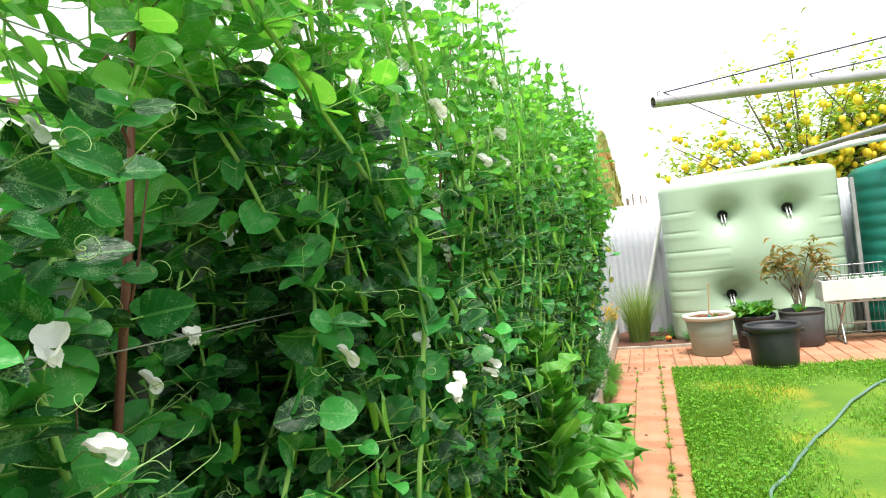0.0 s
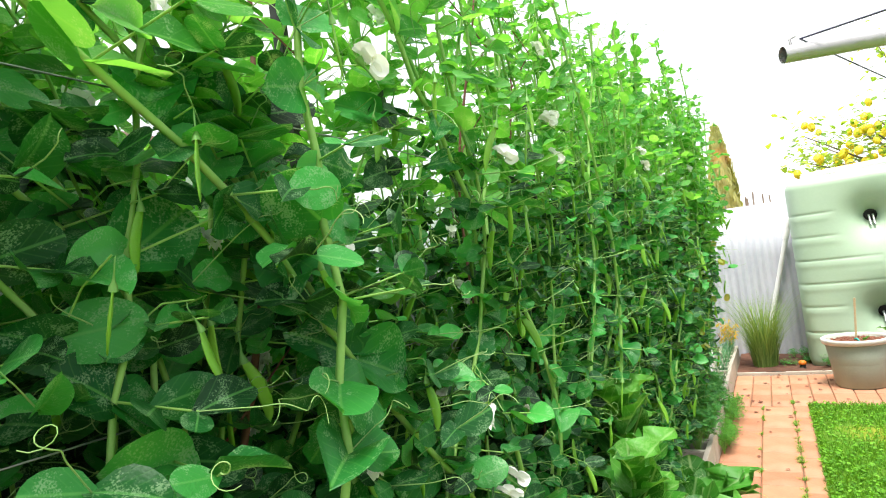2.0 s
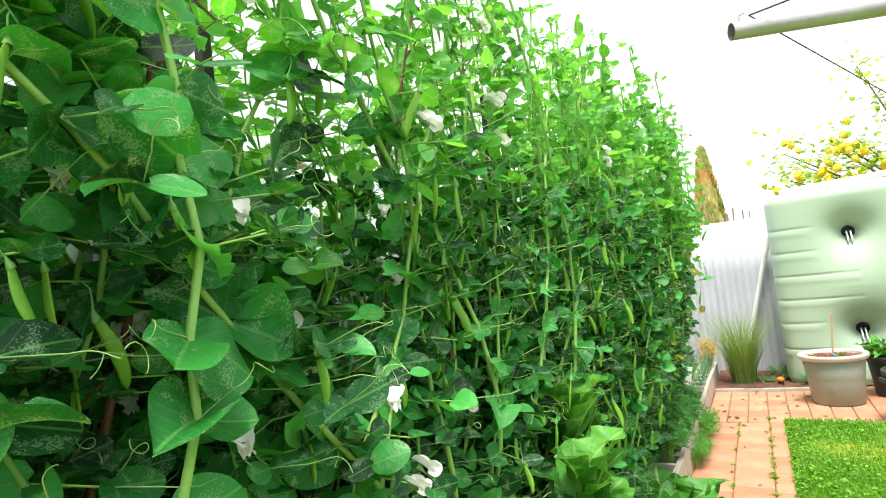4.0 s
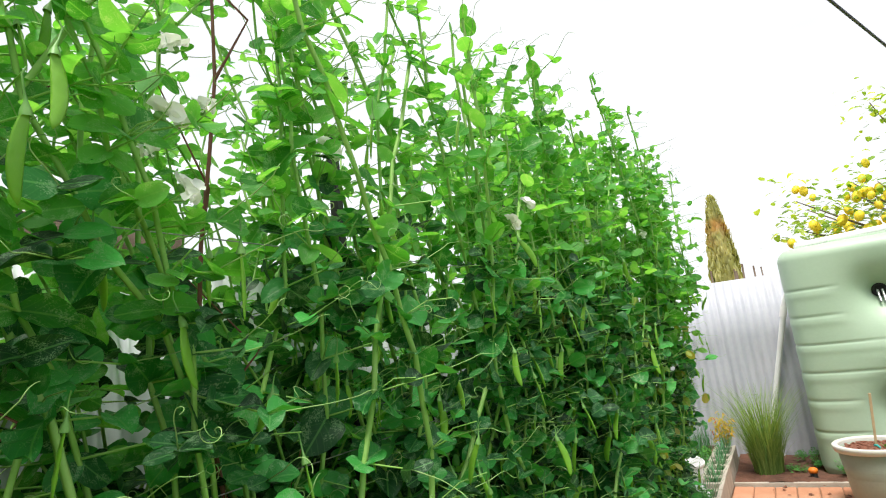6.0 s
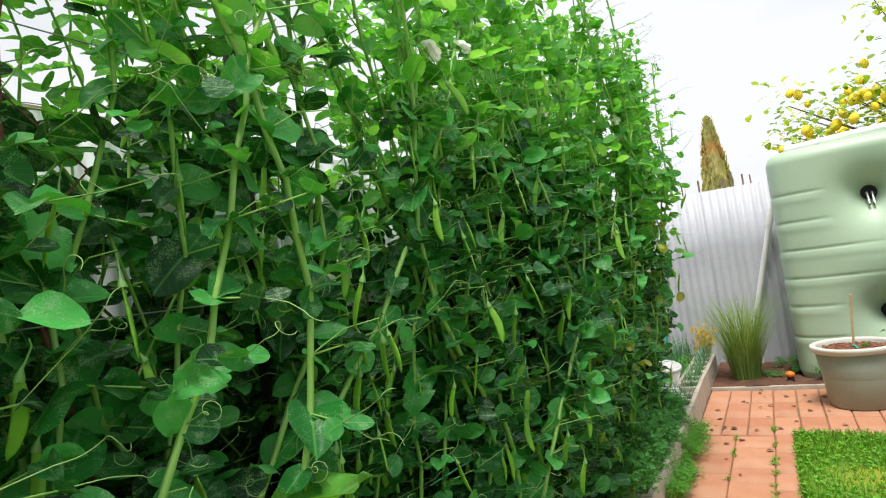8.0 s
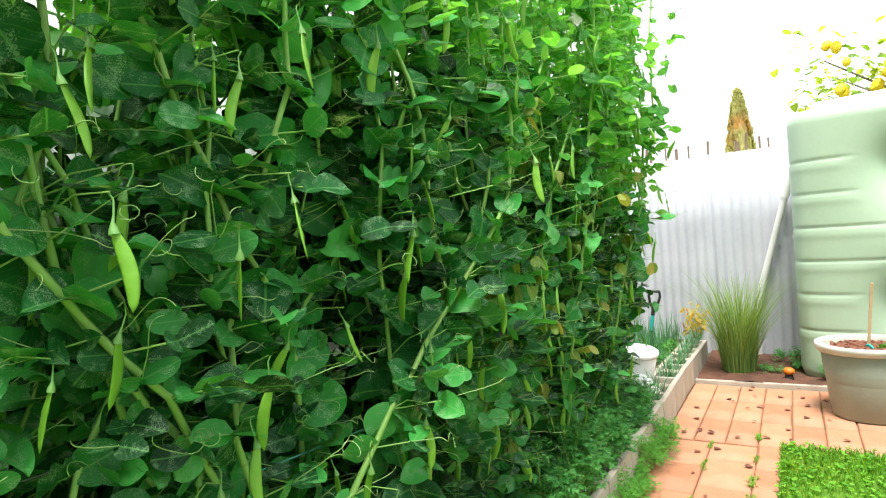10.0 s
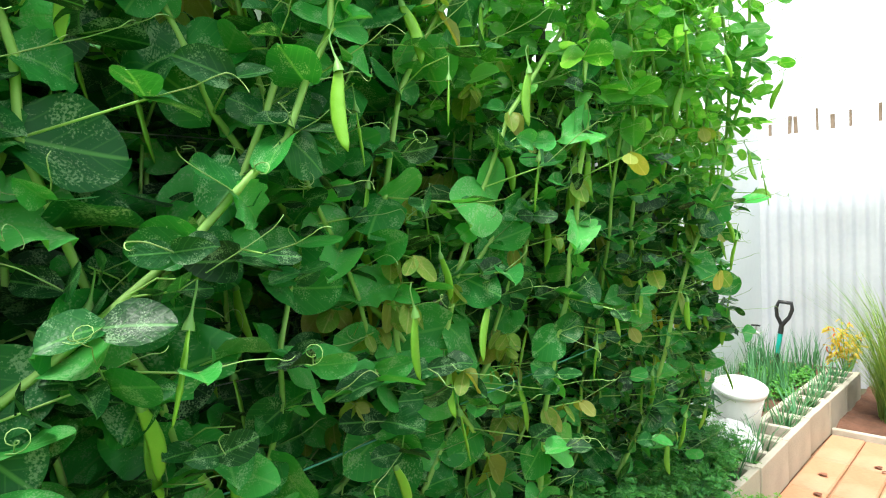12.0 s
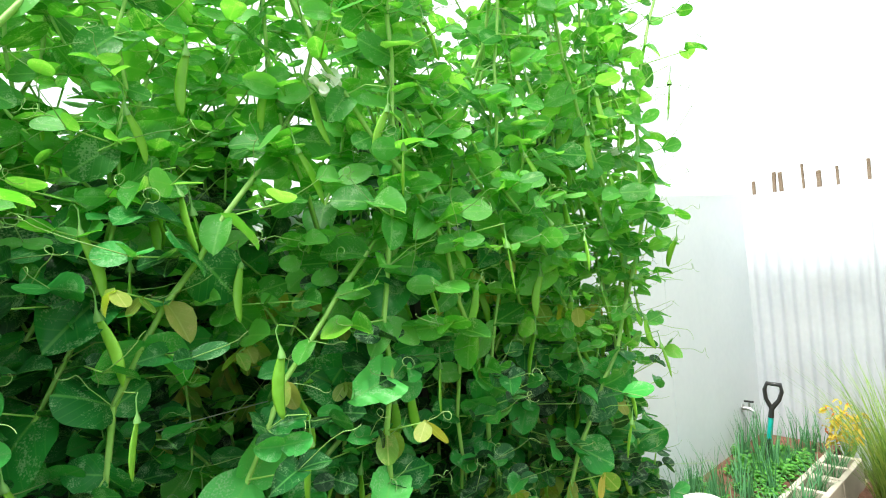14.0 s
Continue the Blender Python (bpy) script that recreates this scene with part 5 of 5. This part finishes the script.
for u in (0.98, 0.72, 0.5):
    corners = [hub + np.array(Matrix.Rotation(radians(a), 3, "Z")) @ (tip - hub) * u + np.array((0, 0, 0.03)) for a in (0, 90, 180, 270, 360)]
    tubes("line_wire", [[(p, 0.0024), ((p + q) / 2 + np.array((0, 0, -0.02)), 0.0024), (q, 0.0024)] for p, q in zip(corners, corners[1:])], CABLE, line, 4)

# ---- beyond the fence ----
citrus = tagged(empty("lemon_tree", pose(2.3, 9.4, -0.07)), "lemon tree heavy with yellow fruit behind the tank", "lemon tree")
limbs = [[(np.array((0, 0, 0)), 0.11), (np.array((0.05, 0, 0.7)), 0.09), (np.array((0, 0, 1.3)), 0.08)]]
bag, fruit = [], []
ends = []
for k in range(64):
    ex = rng.uniform(-1.95, 2.4)
    zt = rng.uniform(2.0, 2.65) + 0.28 * (ex + 1.95) * rng.uniform(0.3, 1.0)
    if k < 12:
        ex = rng.uniform(-0.9, 1.6)
        zt += rng.uniform(0.45, 1.05)
    e = np.array((ex, rng.uniform(-0.7, 0.7), zt))
    ends.append(e)
    b = np.array((0, 0, 1.2))
    limbs.append([(b, 0.035), (b + (e - b) * 0.5 + np.array((0, 0, 0.15)), 0.018), (e, 0.005)])
    for j in range(100 if k >= 12 else 150):
        u = rng.uniform(0.55, 1.1)
        c = b + (e - b) * u + np.array((rng.gauss(0, 0.13), rng.gauss(0, 0.12), rng.gauss(0, 0.12)))
        q = rng.uniform(0, 6.283)
        bag.append((c, (math.cos(q), math.sin(q), rng.uniform(-0.6, 0.5)), (rng.uniform(-0.4, 0.4), -0.3, 1), rng.uniform(0.05, 0.10)))
    for j in range(8 if k >= 12 else 3):
        u = rng.uniform(0.6, 1.02)
        fruit.append(b + (e - b) * u + np.array((rng.gauss(0, 0.09), rng.gauss(0, 0.08) - 0.16, rng.gauss(0, 0.09) - 0.03)))
tubes("trunk", limbs, BARK, citrus, 7)
leaves("crown", COARSE, bag, CITRUS, citrus)
lem = lathe([(0.0005, -0.052), (0.010, -0.045), (0.028, -0.030), (0.036, 0.0), (0.029, 0.028), (0.012, 0.042), (0.0005, 0.046)], 14)
lem_me = bpy.data.meshes.new("lemon")
lem.to_mesh(lem_me)
lem.free()
lem_me.polygons.foreach_set("use_smooth", [True] * len(lem_me.polygons))
lem_me.materials.append(LEMON)
for f in fruit:
    link("lemon", lem_me, LEMON, citrus, at=pose(*f, rng.uniform(-30, 30), rng.uniform(-30, 30), 0) @ Matrix.Scale(rng.uniform(1.0, 1.5), 4))


def cypress(x, y, h, r):
    root = tagged(empty("cypress_tree", pose(x, y, -0.07)), "narrow pointed cypress with brown patches far behind the fence", "cypress tree")
    tubes("trunk", [[((0, 0, 0), 0.16), ((0, 0, h * 0.5), 0.1), ((0, 0, h * 0.97), 0.02)]], BARK, root, 8)
    bag = []
    for k in range(5200):
        u = rng.random() ** 0.8
        z = h * (0.08 + 0.93 * u)
        w = r * max(0.0, 1 - (z / h) ** 2.2) ** 0.8 + 0.05
        a = rng.uniform(0, 6.283)
        q = w * rng.uniform(0.65, 1.03) * (1 + 0.18 * math.sin(a * 5 + z * 2))
        bag.append(((q * math.cos(a), q * math.sin(a), z), (0.35 * math.cos(a), 0.35 * math.sin(a), 1), (math.cos(a), math.sin(a), 0.3), rng.uniform(0.2, 0.45)))
    leaves("crown", NARROW, bag, PINE, root)


cypress(-1.48, 30.0, 6.2, 0.58)

house = tagged(empty("house", pose(11.5, 24, -0.07)), "distant house with cream walls and a red tiled roof", "house")
part("wall", boxed(-5, 5, -3, 3, 0, 3.0), WALL, house)
bm = bmesh.new()
r = [bm.verts.new(v) for v in ((-5.5, -3.5, 2.95), (5.5, -3.5, 2.95), (5.5, 3.5, 2.95), (-5.5, 3.5, 2.95), (-2.5, 0, 5.0), (2.5, 0, 5.0))]
for f in ((0, 1, 5, 4), (2, 3, 4, 5), (1, 2, 5), (3, 0, 4), (0, 3, 2, 1)):
    bm.faces.new([r[i] for i in f])
part("roof", bm, ROOF, house)
dish = tagged(empty("satellite_dish", pose(4.9, 14.2, 3.25)), "grey satellite dish on a pole beyond the lemon tree", "satellite dish")
part("reflector", lathe([(0.0005, 0.03), (0.15, 0.05), (0.28, 0.11), (0.285, 0.105), (0.15, 0.04), (0.0005, 0.02)], 28), DISH, dish, at=pose(0, 0, 0, 78, 0, 15), smooth=True)
tubes("pole", [[((0, 0.05, -3.33), 0.03), ((0, 0.05, 0.0), 0.03)]], GALV, dish, 8)
roofline = tagged(empty("garden_shed", pose(-3.6, 0.8, -0.07)), "neighbour's low shed with a dark eave beyond the side fence", "shed")
part("wall", boxed(-1.2, 1.2, -2.2, 2.2, 0, 2.15), WALL, roofline)
part("roof", boxed(-1.4, 1.45, -2.4, 2.4, 2.15, 2.27, 0.02), STAKE, roofline)

# closing walls behind the walk
tagged(part("fence_right", boxed(5.2, 5.26, -3.5, FENCE_Y, 0, 1.8, 0.004), PANEL), "pale fence along the far side of the lawn", "fence", kind="structure")
tagged(part("fence_near", boxed(SIDE_X, 5.2, -3.56, -3.5, 0, 1.8, 0.004), PANEL), "pale fence at the near end of the garden", "fence", kind="structure")

# ---- pavers, piece by piece ----
COLS = ((PATH_L + 0.002, -0.192), (-0.186, 0.032), (0.038, PATH_R - 0.006))
MESHES = {}


def sized(w, d):
    key = (round(w, 3), round(d, 3))
    if key not in MESHES:
        MESHES[key] = paver_mesh("paver", w, d)
    return MESHES[key]


for c, (a, b) in enumerate(COLS):
    y = LAWN_END + (0.0, -0.01, 0.02)[c] - 0.004
    while y > -1.2:
        d = 0.345 if (c + int(y * 10)) % 3 else 0.23
        lay(path_bed, sized(b - a, d - 0.007), (a + b) / 2, y - d / 2)
        y -= d
x = PATH_L
while x < 4.6:
    y = LAWN_END + 0.02
    first = x < PATH_R
    while y < PAVE_END - 0.05:
        d = min(0.40, PAVE_END - y)
        lay(path_bed if first else paving, sized(0.150, d - 0.007), x + 0.078, y + d / 2)
        y += d
    x += 0.157
